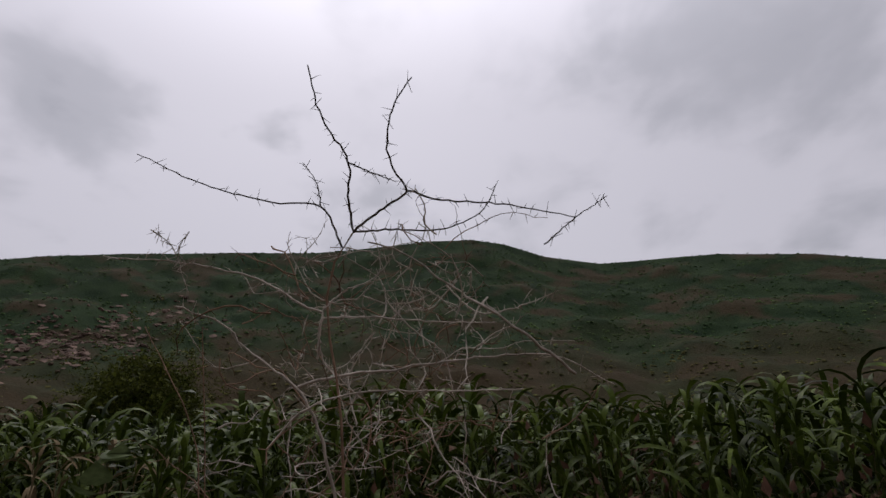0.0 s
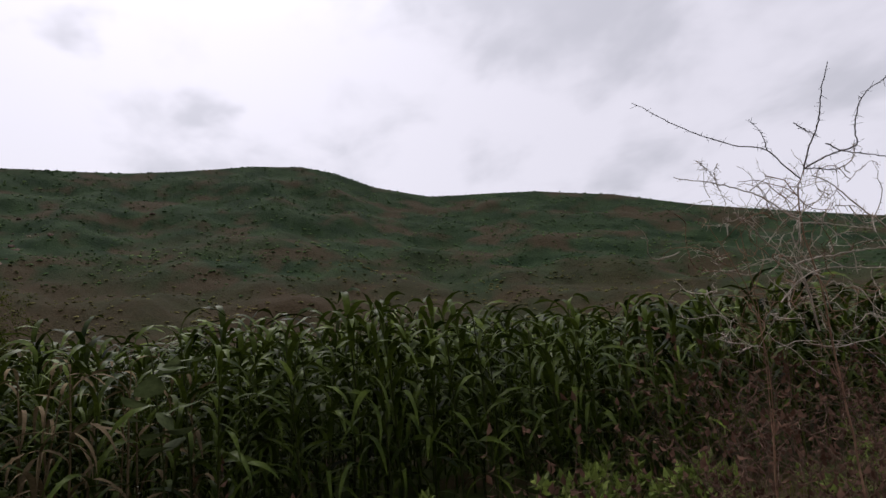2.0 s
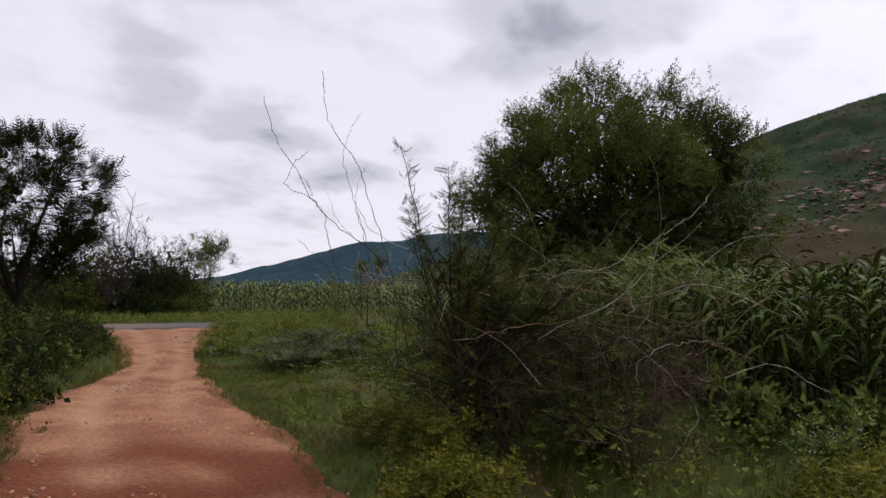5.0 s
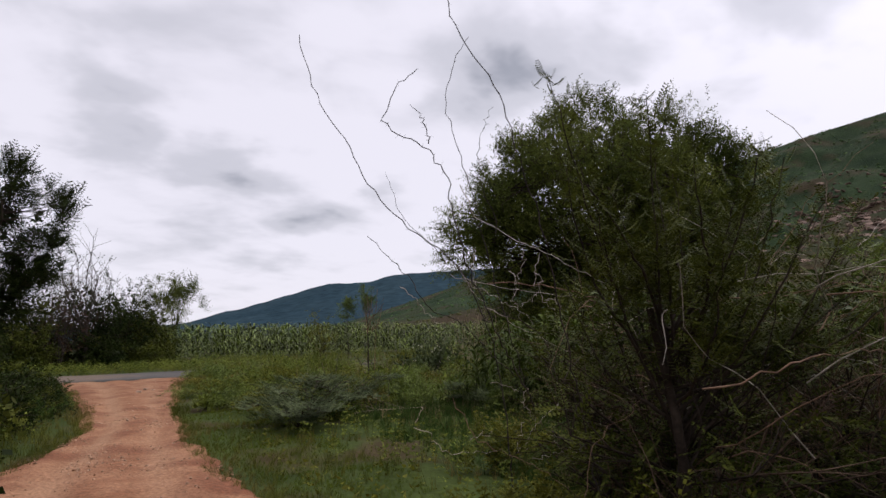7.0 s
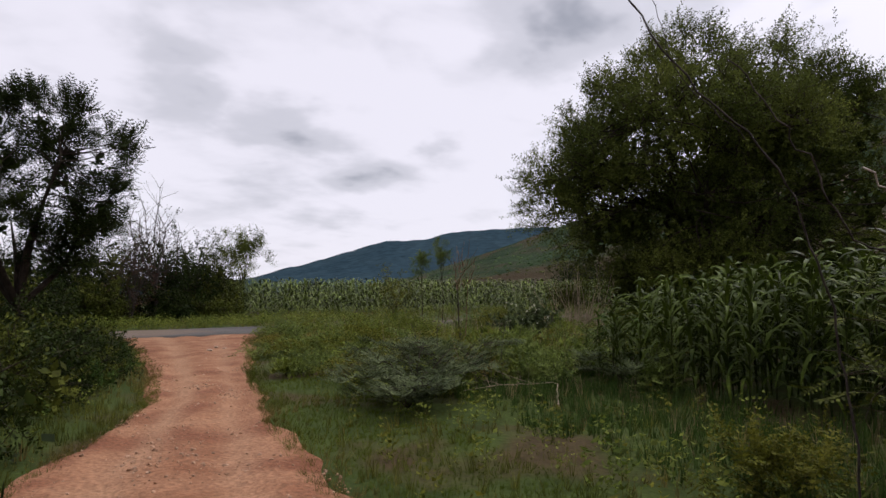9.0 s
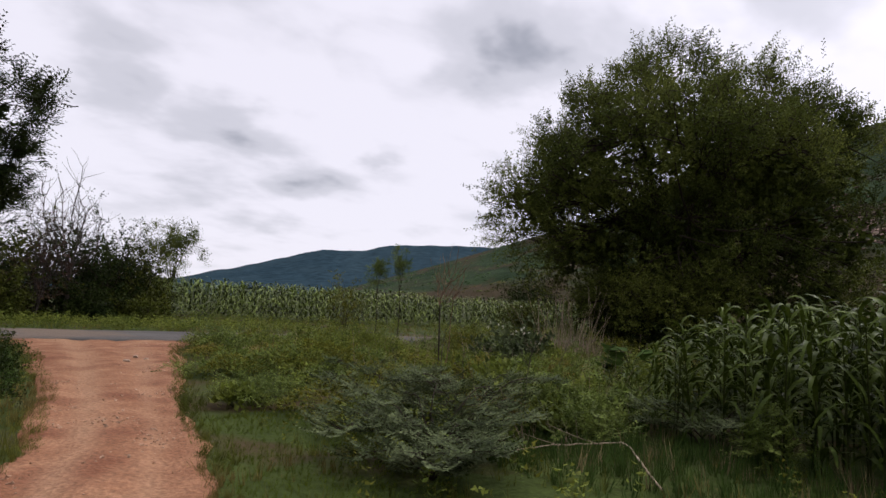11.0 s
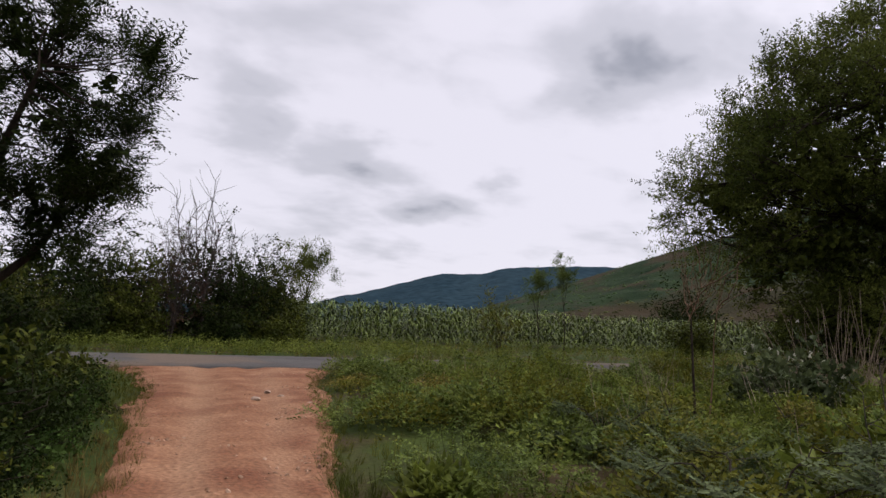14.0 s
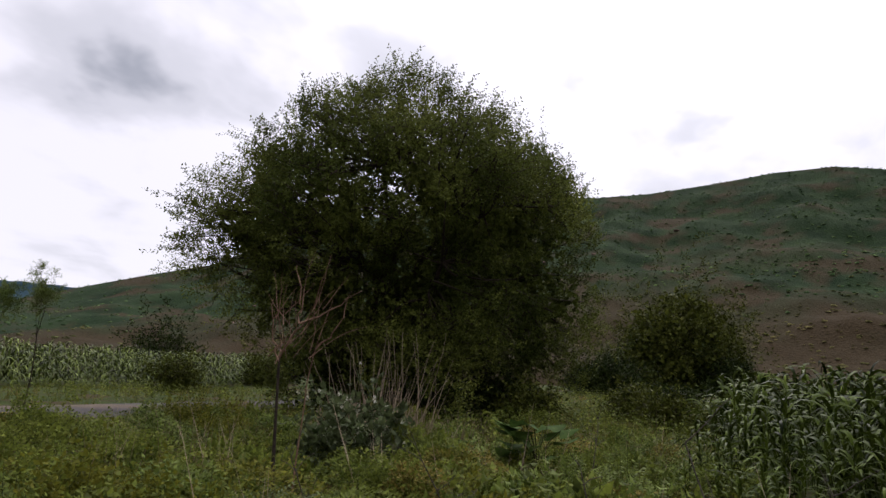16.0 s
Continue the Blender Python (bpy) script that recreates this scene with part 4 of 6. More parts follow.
for k, tip in enumerate(((-12.5, 1.8, 3.07), (-12.0, 2.07, 2.8), (-12.6, 1.95, 2.62), (-12.25, 2.35, 2.65), (-12.0, 2.9, 2.35), (-12.6, 2.9, 2.6), (-11.8, 2.5, 2.3), (-12.3, 3.4, 2.35), (-12.0, 3.9, 2.15), (-12.7, 2.4, 2.5), (-12.1, 1.75, 2.2), (-11.7, 3.2, 2.05), (-12.4, 4.4, 2.1), (-11.6, 2.1, 1.9), (-12.9, 3.2, 2.45), (-11.8, 2.9, 2.5), *((-12.2 + 0.7 * math.sin(2.1 * q), 1.75 + 0.17 * q, 2.15 + 0.3 * math.sin(1.7 * q + 1)) for q in range(16)))):
    r = np.random.default_rng(60 + k)
    tip = np.array(tip) - SAP_AT
    foot = np.array([0.05, -0.02, r.uniform(0.5, 1.4)])
    p = curve([foot, foot * 0.45 + tip * 0.55 + r.normal(0, 0.06, 3) + [0, 0, -0.15], tip], 20) + r.normal(0, 0.006, (20, 3))
    part("leafy_shoot", tube(p, np.linspace(0.012, 0.003, 20), 4), M_BARK, sprigs)
    m = 85
    u = np.sort(r.uniform(6, 19, m))
    at = p[u.astype(int)] + (p[np.minimum(u.astype(int) + 1, 19)] - p[u.astype(int)]) * (u % 1)[:, None]
    a = np.arange(m) * 2.4 + r.normal(0, 0.5, m)
    ways = np.c_[np.cos(a), np.sin(a), r.uniform(-0.2, 0.9, m)]
    at = at + r.normal(0, 0.035, (m, 3))
    part("foliage", scatter(FROND_FINE, at, ways, r.uniform(0.06, 0.155, m) * (1.2 - 0.4 * (u - 6) / 13), r, True), M_THORNLEAF, sprigs)
# fresh feathery shoots arching over the brown tangle
fresh = thing("feathery_shrub", "light green feathery shrub arching over brown dead twigs", "shrub", at=(-12.0, 4.0, float(land(-12.0, 4.0))))
for k in range(20):
    r = np.random.default_rng(90 + k)
    tip = np.array([r.uniform(-0.7, 1.0), r.uniform(-0.9, 0.9), r.uniform(1.45, 1.95)])
    foot = np.array([*r.normal(0, 0.35, 2), 0.02])
    p = curve([foot, foot * 0.5 + tip * [0.35, 0.35, 0.75], tip * [0.8, 0.8, 1.02], tip + [0.3 * tip[0] + 0.1, 0.25 * tip[1], -0.12]], 22) + r.normal(0, 0.008, (22, 3))
    part("leafy_shoot", tube(p, np.linspace(0.006, 0.0015, 22), 4), M_BRUSH if k % 3 else M_BROWNTWIG, fresh)
    m = 26
    u = r.integers(12, 22, m)
    a = np.arange(m) * 2.4 + r.normal(0, 0.6, m)
    ways = np.c_[np.cos(a), np.sin(a), r.uniform(-0.3, 0.6, m)]
    part("foliage", scatter(FROND_FINE, p[u] + r.normal(0, 0.04, (m, 3)), ways, r.uniform(0.09, 0.17, m), r, True), M_HERB, fresh)
# pale arching dead boughs over the thorn shrub
bough = thing("dead_bough", "pale bare dead bough lying across the thorn shrub", "branch", at=(-12.3, 3.2, 0.1))
BOUGH_AT = np.array([-12.3, 3.2, 0.1])


def dead_stick(width, mat, *line):
    k, n = len(bough.children), 6 * len(line)
    p = curve(line, n) - BOUGH_AT + np.random.default_rng(k).normal(0, 0.010, (n, 3))
    part("stick", tube(p, np.linspace(width, width * 0.4, n) * 0.75, 5), mat, bough)


dead_stick(0.0045, M_TWIG, (-13.3, 1.62, 2.55), (-13.3, 1.75, 2.35), (-13.2, 1.95, 2.2), (-13.2, 2.25, 2.08), (-13.0, 2.6, 1.85), (-12.9, 2.9, 1.2))
dead_stick(0.0042, M_TWIG, (-13.5, 1.70, 2.0), (-13.5, 1.85, 1.8), (-13.4, 2.1, 1.6), (-13.3, 2.5, 1.4))
dead_stick(0.0042, M_TWIG, (-13.2, 2.2, 2.1), (-13.2, 2.15, 1.95), (-13.2, 2.22, 1.75), (-13.2, 2.4, 1.6))
dead_stick(0.0045, M_TWIG, (-12.4, 5.79, 2.95), (-12.4, 5.42, 2.61), (-12.4, 4.86, 2.29), (-12.4, 4.4, 2.0), (-12.4, 3.9, 1.6))
dead_stick(0.007, M_BROWNTWIG, (-11.7, 2.0, 1.25), (-11.6, 2.3, 1.33), (-11.6, 2.81, 1.41), (-11.6, 3.68, 1.37), (-11.6, 4.6, 1.26), (-11.6, 5.38, 0.98))
dead_stick(0.006, M_TWIG, (-11.4, 3.70, 0.81), (-11.4, 3.67, 1.01), (-11.4, 3.9, 1.16), (-11.4, 4.3, 1.22), (-11.5, 4.9, 1.2))
dead_stick(0.006, M_TWIG, (-11.3, 3.85, 0.12), (-11.3, 4.06, 0.28), (-11.3, 4.3, 0.51), (-11.3, 3.94, 0.96), (-11.5, 3.6, 1.3))
dead_stick(0.003, M_BROWNTWIG, (-12.2, 0.95, 1.25), (-12.2, 1.05, 1.1), (-12.2, 1.3, 0.95), (-12.2, 1.7, 0.7))
dead_stick(0.006, M_BROWNTWIG, (-13.4, 1.9, 1.9), (-13.2, 2.3, 1.85), (-13.0, 2.9, 1.7), (-12.8, 3.4, 1.75))
dead_stick(0.003, M_BROWNTWIG, (-11.8, 1.4, 0.2), (-11.8, 1.35, 0.7), (-11.9, 1.5, 1.0), (-12.0, 1.9, 1.2))
dead_stick(0.0036, M_TWIG, (-13.00, 1.55, 2.08), (-13.00, 1.54, 1.97), (-13.00, 1.54, 1.82))
dead_stick(0.0036, M_TWIG, (-13.10, 1.41, 1.90), (-13.10, 1.83, 1.84), (-13.10, 2.45, 1.77))
dead_stick(0.0036, M_TWIG, (-12.90, 1.83, 2.07), (-12.90, 1.85, 1.99), (-12.90, 1.80, 1.89), (-12.90, 1.77, 1.77), (-12.90, 1.81, 1.63))
dead_stick(0.0036, M_TWIG, (-12.80, 1.69, 1.90), (-12.80, 1.72, 1.82), (-12.80, 1.67, 1.72))
dead_stick(0.0036, M_TWIG, (-12.90, 1.96, 1.92), (-12.90, 1.97, 1.83), (-12.90, 1.89, 1.74), (-12.90, 1.81, 1.70))
dead_stick(0.0036, M_TWIG, (-13.30, 1.18, 1.84), (-13.30, 1.29, 1.74), (-13.30, 1.50, 1.57))
dead_stick(0.0036, M_TWIG, (-13.20, 1.57, 1.88), (-13.20, 1.76, 1.81), (-13.20, 2.12, 1.61))
dead_stick(0.0036, M_TWIG, (-12.80, 1.95, 1.74), (-12.80, 2.03, 1.73), (-12.80, 2.07, 1.68))
dead_stick(0.0036, M_TWIG, (-13.30, 1.84, 1.20), (-13.30, 1.94, 1.18), (-13.30, 2.04, 1.15))
dead_stick(0.0036, M_TWIG, (-13.30, 2.12, 1.15), (-13.30, 2.09, 1.11), (-13.30, 2.11, 1.01), (-13.30, 2.17, 0.94))
dead_stick(0.0036, M_TWIG, (-13.30, 2.37, 1.02), (-13.30, 2.24, 0.95), (-13.30, 2.17, 0.87), (-13.30, 2.05, 0.69))
dead_stick(0.0036, M_TWIG, (-13.30, 2.26, 0.86), (-13.30, 2.35, 0.76), (-13.30, 2.44, 0.65))
dead_stick(0.0036, M_TWIG, (-13.30, 1.27, 0.97), (-13.30, 1.37, 0.89), (-13.30, 1.45, 0.81), (-13.30, 1.84, 0.75))
dead_stick(0.0036, M_TWIG, (-13.30, 1.65, 0.86), (-13.30, 1.75, 0.87), (-13.30, 1.85, 0.88))
dead_stick(0.0036, M_TWIG, (-13.30, 2.07, 0.94), (-13.30, 2.05, 0.83), (-13.30, 2.02, 0.76))
dead_stick(0.0036, M_TWIG, (-13.30, 2.77, 0.96), (-13.30, 2.75, 0.85))
dead_stick(0.0036, M_TWIG, (-13.30, 2.18, 0.67), (-13.30, 2.33, 0.70), (-13.30, 2.56, 0.69))

r = np.random.default_rng(33)
for k in range(80):
    o = np.array([r.uniform(-1.4, 0.8), r.uniform(-0.8, 2.2), r.uniform(0.6, 1.7)])
    p = grow(r, o, [r.normal(0.3, 0.6), r.normal(0.3, 0.9), r.uniform(0.1, 0.7)], r.uniform(0.8, 2.0), 10, 0.22, -0.06)
    part("stick", tube(p, np.linspace(0.0046, 0.0014, 10), 4), M_BROWNTWIG if k % 4 else M_TWIG, bough)

# bare thorn bush close to the camera's start
thorn = thing("thorn_bush", "bare grey thorn bush with long paired spines", "shrub", at=(-1.05, 2.3, float(land(-1.05, 2.3))))
OX, OZ = -1.05, float(land(-1.05, 2.3))


def branch(width, mat, *line):
    k = len(thorn.children)
    thorny("branch", [(x - OX, y, z - OZ) for x, y, z in line], width * 0.72, 9 + 4 * len(line), 200 + k, mat, thorn)


branch(0.006, M_BROWNTWIG, (-1.0, 0.1, OZ), (-1.02, 0.02, 1.0), (-1.07, 0, 1.8), (-1.08, 0, 2.13), (-1.06, 0, 2.16))
branch(0.0035, M_DARKTWIG, (-1.06, 0.0, 2.16), (-1.065, -0.035, 2.216), (-1.061, -0.07, 2.267), (-1.101, -0.125, 2.321), (-1.12, -0.18, 2.396))
branch(0.0035, M_DARKTWIG, (-1.06, 0.0, 2.16), (-0.997, -0.044, 2.193), (-0.957, -0.088, 2.203), (-0.982, -0.112, 2.238), (-0.979, -0.156, 2.327), (-0.945, -0.2, 2.358))
branch(0.003, M_DARKTWIG, (-0.96, 0, 2.24), (-0.89, 0, 2.22), (-0.79, -0.03, 2.20), (-0.66, -0.06, 2.16))
branch(0.002, M_DARKTWIG, (-0.72, -0.06, 2.11), (-0.66, -0.06, 2.16), (-0.6, -0.06, 2.20))
branch(0.003, M_DARKTWIG, (-1.06, 0, 2.16), (-0.99, 0.02, 2.17), (-0.88, 0.04, 2.18), (-0.82, 0.04, 2.21), (-0.78, 0.05, 2.28))
branch(0.003, M_DARKTWIG, (-1.08, 0, 2.13), (-1.10, 0.03, 2.18), (-1.13, 0.05, 2.23), (-1.23, 0.07, 2.25), (-1.38, 0.09, 2.30), (-1.53, 0.11, 2.38))
branch(0.002, M_DARKTWIG, (-1.13, 0.05, 2.23), (-1.14, 0.05, 2.28), (-1.17, 0.06, 2.33))
branch(0.0025, M_DARKTWIG, (-1.07, 0, 2.30), (-1.03, 0, 2.28), (-0.98, 0, 2.26))
branch(0.0045, M_TWIG, (-0.66, 0.04, 1.90), (-0.80, 0.0, 2.0), (-0.89, 0, 2.06), (-0.97, 0, 2.12), (-1.03, 0, 2.14))
branch(0.0032, M_TWIG, (-1.11, 0, 2.01), (-1.14, 0, 2.02), (-1.20, 0, 2.06), (-1.33, 0, 2.10), (-1.51, 0, 2.12))
branch(0.0042, M_TWIG, (-1.08, 0.02, 1.70), (-1.15, 0, 1.88), (-1.20, 0, 1.92), (-1.24, 0, 1.95), (-1.28, 0, 1.99), (-1.36, -0.03, 2.02))
branch(0.0034, M_TWIG, (-1.12, 0.02, 1.93), (-1.115, 0, 1.97), (-1.11, 0, 2.01), (-1.07, 0, 2.05), (-1.02, 0, 2.07), (-0.99, 0, 2.11))
branch(0.0028, M_BROWNTWIG, (-1.30, 0.1, OZ), (-1.29, 0.05, 1.2), (-1.30, 0, 1.82), (-1.32, 0, 1.99))
branch(0.0036, M_TWIG, (-1.15, 0, 1.88), (-1.12, 0, 1.89), (-0.98, 0.02, 1.91), (-0.82, 0.03, 1.93), (-0.69, 0.05, 1.93), (-0.58, 0.08, 1.88))
branch(0.0026, M_BROWNTWIG, (-1.22, 0.12, 1.2), (-1.30, 0, 1.71), (-1.31, 0, 1.78), (-1.37, 0, 1.91), (-1.42, 0, 1.99))
branch(0.0030, M_TWIG, (-1.11, 0, 2.01), (-1.12, 0.02, 1.97), (-1.11, 0.02, 1.93), (-1.04, 0.02, 1.86))
branch(0.0028, M_TWIG, (-1.11, 0, 2.00), (-1.02, 0, 2.0), (-0.92, 0, 1.99), (-0.80, 0.02, 1.99))
branch(0.0030, M_TWIG, (-1.20, 0.02, 1.78), (-1.14, 0, 1.84), (-1.04, 0, 1.87), (-0.92, 0, 1.87), (-0.76, 0, 1.87))
branch(0.0016, M_TWIG, (-1.43, 0, 2.17), (-1.39, 0, 2.14), (-1.37, 0, 2.1))
branch(0.0016, M_TWIG, (-1.36, 0, 2.165), (-1.375, 0, 2.14), (-1.37, 0, 2.1), (-1.35, 0, 2.05))
branch(0.0026, M_TWIG, (-0.89, 0.02, 2.06), (-0.83, 0.03, 2.01), (-0.76, 0.03, 2.02), (-0.68, 0.04, 2.05))
branch(0.0024, M_TWIG, (-1.0, 0.05, 2.04), (-0.95, 0.03, 1.98), (-0.9, 0.03, 1.94), (-0.88, 0.04, 1.86))
r = np.random.default_rng(7)
for k in range(230):
    low = k % 3 == 0
    o = np.array([r.normal(0.02, 0.22 if low else 0.15), r.uniform(-0.05, 0.3), r.uniform(0.95, 1.45) if low else r.uniform(1.4, 1.9)])
    p = grow(r, o, r.normal(0, 1, 3) * [1, 0.5, 0.8] + [0, 0, 0.1], r.uniform(0.08, 0.26), 9, 0.34, 0.0)
    p[:, 2] = np.minimum(p[:, 2], 1.92 + 0.03 * (k % 5))
    thorny("twig", p, r.uniform(0.0009, 0.0018), 10, 300 + k, M_BRUSH if low else (M_TWIG if k % 5 > 1 else M_BROWNTWIG), thorn)
for i, (x, y, rad, h) in enumerate([(-0.7, 2.9, 0.7, 1.5), (-1.5, 3.2, 0.5, 1.2), (0.3, 3.1, 0.6, 1.35), (-2.6, 4.3, 0.45, 0.9), (-0.2, 3.8, 0.7, 1.5), (0.9, 3.9, 0.7, 1.3)]):
    shrub("dead_brush", "grey-brown tangle of dead twigs before the maize", "brush", (x, y), rad * 0.72, h, M_RUST, 22, 13, 3, LEAF_SMALL, 0.05, M_BRUSH, "dead brush", 230 + i, droop=-0.05, width=0.0032, low=1)

# gourd vine with large leaves on the field's edge
vine = thing("gourd_vine", "climbing gourd vine with large pale green leaves", "vine", at=(-3.25, 6.05, float(land(-3.25, 6.05))))
climber = part("stem", tube(curve([(0, 0, 0), (0.05, 0.05, 0.7), (0.0, 0.0, 1.2), (-0.05, 0, 1.6)], 12), 0.006, 4), M_STALK, vine)
r = np.random.default_rng(9)
for k in range(14):
    u = r.uniform(0.5, 1.0)
    o = np.array([[r.normal(0.1 * (1 - u), 0.08), r.normal(-0.05, 0.05), 1.62 * u]])
    part("leaf", scatter(ovate(3, 0.46, 0.06, 0.2), o, np.array([[r.normal(0, 1), r.normal(-0.8, 0.4), r.normal(-0.1, 0.4)]]), [r.uniform(0.16, 0.26)], r, True), M_GREY, climber)

# sprawling grey-green acacia shrubs on the verge
def sprawler(at, rad, h, seed, boughs=13):
    """A low shrub of long arching boughs with feathered leaves held in flat layers."""
    r = np.random.default_rng(seed)
    x, y = at
    ob = thing("acacia_shrub", "low sprawling grey-green shrub with feathery leaves in flat layers", "shrub", "low feathery shrubs", at=(x, y, ground_z(x, y) - 0.03))
    bits = []
    for k in range(boughs):
        a = 2 * np.pi * (k + r.uniform(-0.4, 0.4)) / boughs
        reach, top = rad * r.uniform(0.6, 1.1), h * r.uniform(0.45, 1.0)
        d = np.array([math.cos(a), math.sin(a), 0])
        up = np.array([0, 0, 1.0])
        line = curve([up * 0, d * reach * 0.3 + up * top * 0.6, d * reach * 0.68 + up * top, d * reach + up * top * r.uniform(0.7, 1.0)], 12) + r.normal(0, 0.012, (12, 3))
        bough_part = part("bough", tube(line, np.linspace(0.012, 0.003, 12), 4), M_BARK, ob)
        pos, ways = [], []
        for q in range(13):
            o = line[3 + int(8.99 * r.random())]
            turn = a + (1 if q % 2 else -1) * r.uniform(0.4, 1.3)
            tw = grow(r, o, [math.cos(turn), math.sin(turn), r.uniform(-0.05, 0.3)], rad * r.uniform(0.18, 0.42), 4, 0.10, -0.05)
            bits.append(tube(tw, np.linspace(0.004, 0.0015, 4), 3))
            for c in range(7):
                b = turn + (1 if c % 2 else -1) * r.uniform(0.5, 1.2)
                pos.append(tw[min(3, 1 + c // 2)] + r.normal(0, 0.012, 3))
                ways.append([math.cos(b), math.sin(b), r.uniform(-0.15, 0.3)])
        part("fronds", scatter(FROND, pos, ways, r.uniform(0.09, 0.17, len(pos)), r, True), M_GREY, bough_part)
    tagged(part("twig_tangle", join(bits), M_BARK, ob), kind="stuff")
    return ob


for i, (x, y, rad, h) in enumerate([(-20.7, 2.6, 1.05, 0.72), (-21.6, 3.5, 1.0, 0.75), (-19.9, 2.2, 0.65, 0.45), (-22.8, 2.9, 0.85, 0.6), (-25.5, 3.6, 0.7, 0.55), (-20.2, 6.0, 0.7, 0.55)]):
    sprawler((x, y), rad, h, 250 + i, 10 if rad > 0.9 else 7)
for i, (x, y, rad, h) in enumerate([(-26.8, 3.4, 0.8, 0.7), (-28.6, 3.9, 0.9, 0.65), (-30.5, 3.6, 0.7, 0.5), (-24.0, 4.7, 0.6, 0.5), (-29.8, 5.6, 0.9, 0.7), (-31.8, 6.2, 0.8, 0.7), (-33.6, 3.6, 0.5, 0.45), (-26.0, 6.4, 0.6, 0.55), (-23.8, 7.6, 0.6, 0.5), (-30.8, 8.6, 0.9, 0.7), (-27.6, 9.4, 0.6, 0.6), (-24.6, 9.6, 0.6, 0.5), (-33.5, 10.5, 0.9, 0.8), (-23.3, 5.4, 0.5, 0.5), (-22.3, 6.3, 0.45, 0.4), (-30.0, 13.5, 0.9, 0.9), (-25.0, 14.0, 0.8, 0.8), (-27.5, 16.0, 1.0, 1.0)]):
    shrub("verge_bush", "low green leafy bush in the rough grass", "bush", (x, y), rad, h, M_WEED if i % 3 else M_YELLOW, 10, 6, 6, LEAFY, 0.20, M_STALK, "low bushes on the verge", 270 + i, width=0.006)



def mound(label, at, rad, h, mat, seed, leaf, size, n):
    """A low rounded weed clump: thin stems under a lumpy dome of small leaves, with a few sprigs standing out."""
    r = np.random.default_rng(seed)
    x, y = at
    ob = thing("verge_weed", label, "weed", "weed clumps on the verge", at=(x, y, ground_z(x, y) - 0.03))
    a, q = r.uniform(0, 2 * np.pi, n), np.sqrt(r.random(n))
    lump = 1 + 0.22 * np.sin(3 * a + seed) * q + 0.16 * np.sin(7 * q * np.cos(a) + seed) * np.sin(6 * q * np.sin(a) + 2.0 * seed)
    z = h * np.sqrt(np.maximum(1 - q * q * 0.92, 0)) * lump * r.random(n) ** 0.22
    p = np.c_[np.cos(a) * q * rad * (1 + 0.15 * np.sin(4 * a + seed)), np.sin(a) * q * rad * (1 + 0.15 * np.cos(3 * a + seed)), np.maximum(z, 0.02)]
    turn = a + r.normal(0, 0.9, n)
    ways = np.c_[np.cos(turn), np.sin(turn), r.normal(0.15, 0.45, n)]
    part("foliage", scatter(leaf, p, ways, size * r.uniform(0.6, 1.35, n), r, True), mat, ob)
    bits, tips, out = [], [], []
    for k in range(14):
        b, far = r.uniform(0, 2 * np.pi), rad * math.sqrt(r.random()) * 0.9
        tip = np.array([math.cos(b) * far, math.sin(b) * far, h * r.uniform(0.9, 1.5) * (1.05 - 0.6 * far / rad)])
        line = curve([tip * [0.3, 0.3, 0], tip * [0.75, 0.75, 0.55], tip], 5)
        bits.append(tube(line, np.linspace(0.005, 0.0018, 5), 3))
        tips.append(line[2 + np.arange(12) % 3] + r.normal(0, 0.025, (12, 3)))
        out.append(r.normal(0, 1, (12, 3)) + [0, 0, 0.6])
    tagged(part("stem_tangle", join(bits), M_STALK, ob), kind="stuff")
    part("sprig_leaves", scatter(leaf, np.concatenate(tips), np.concatenate(out), size * 0.8, r, True), mat, ob)
    return ob


made = np.random.default_rng(5)
CLUMP_KINDS = (("mound of small-leaved green weeds in the rough verge", M_WEED, QUAD_LEAF, 0.060, 1100), ("mound of yellowish weeds in the rough verge", M_YELLOW, QUAD_LEAF, 0.055, 1050), ("mound of feathery weeds in the rough verge", M_HERB, SPRAY, 0.15, 130),
               ("mound of drying olive-brown weeds in the rough verge", M_OLIVE, QUAD_LEAF, 0.052, 1000), ("mound of fresh green herbs in the rough verge", M_HERB, QUAD_LEAF, 0.066, 1000), ("mound of broad-leaved weeds in the rough verge", M_WEED, LEAF_SMALL, 0.12, 260))
for i in range(260):
    x = made.uniform(-35.5, -19.3)
    y = made.uniform(1.3 if x < -23.5 else 2.4, 13.5)
    if not on_verge(x, y, 0.35) or in_field(x - 0.6, y + 0.6) or (x > -22.0 and y > 5.2) or math.hypot(x + 19.9, y - 4.3) < 1.6:
        continue
    label, leaf_mat, leaf, size, n = CLUMP_KINDS[(0, 1, 2, 3, 4, 5, 4, 0)[int(made.integers(0, 8))]]
    rad, h = made.uniform(0.35, 0.95), made.uniform(0.22, 0.6)
    mound(label, (x, y), rad, h, leaf_mat, 520 + i, leaf, size, int(n * (0.3 + 0.9 * rad)))

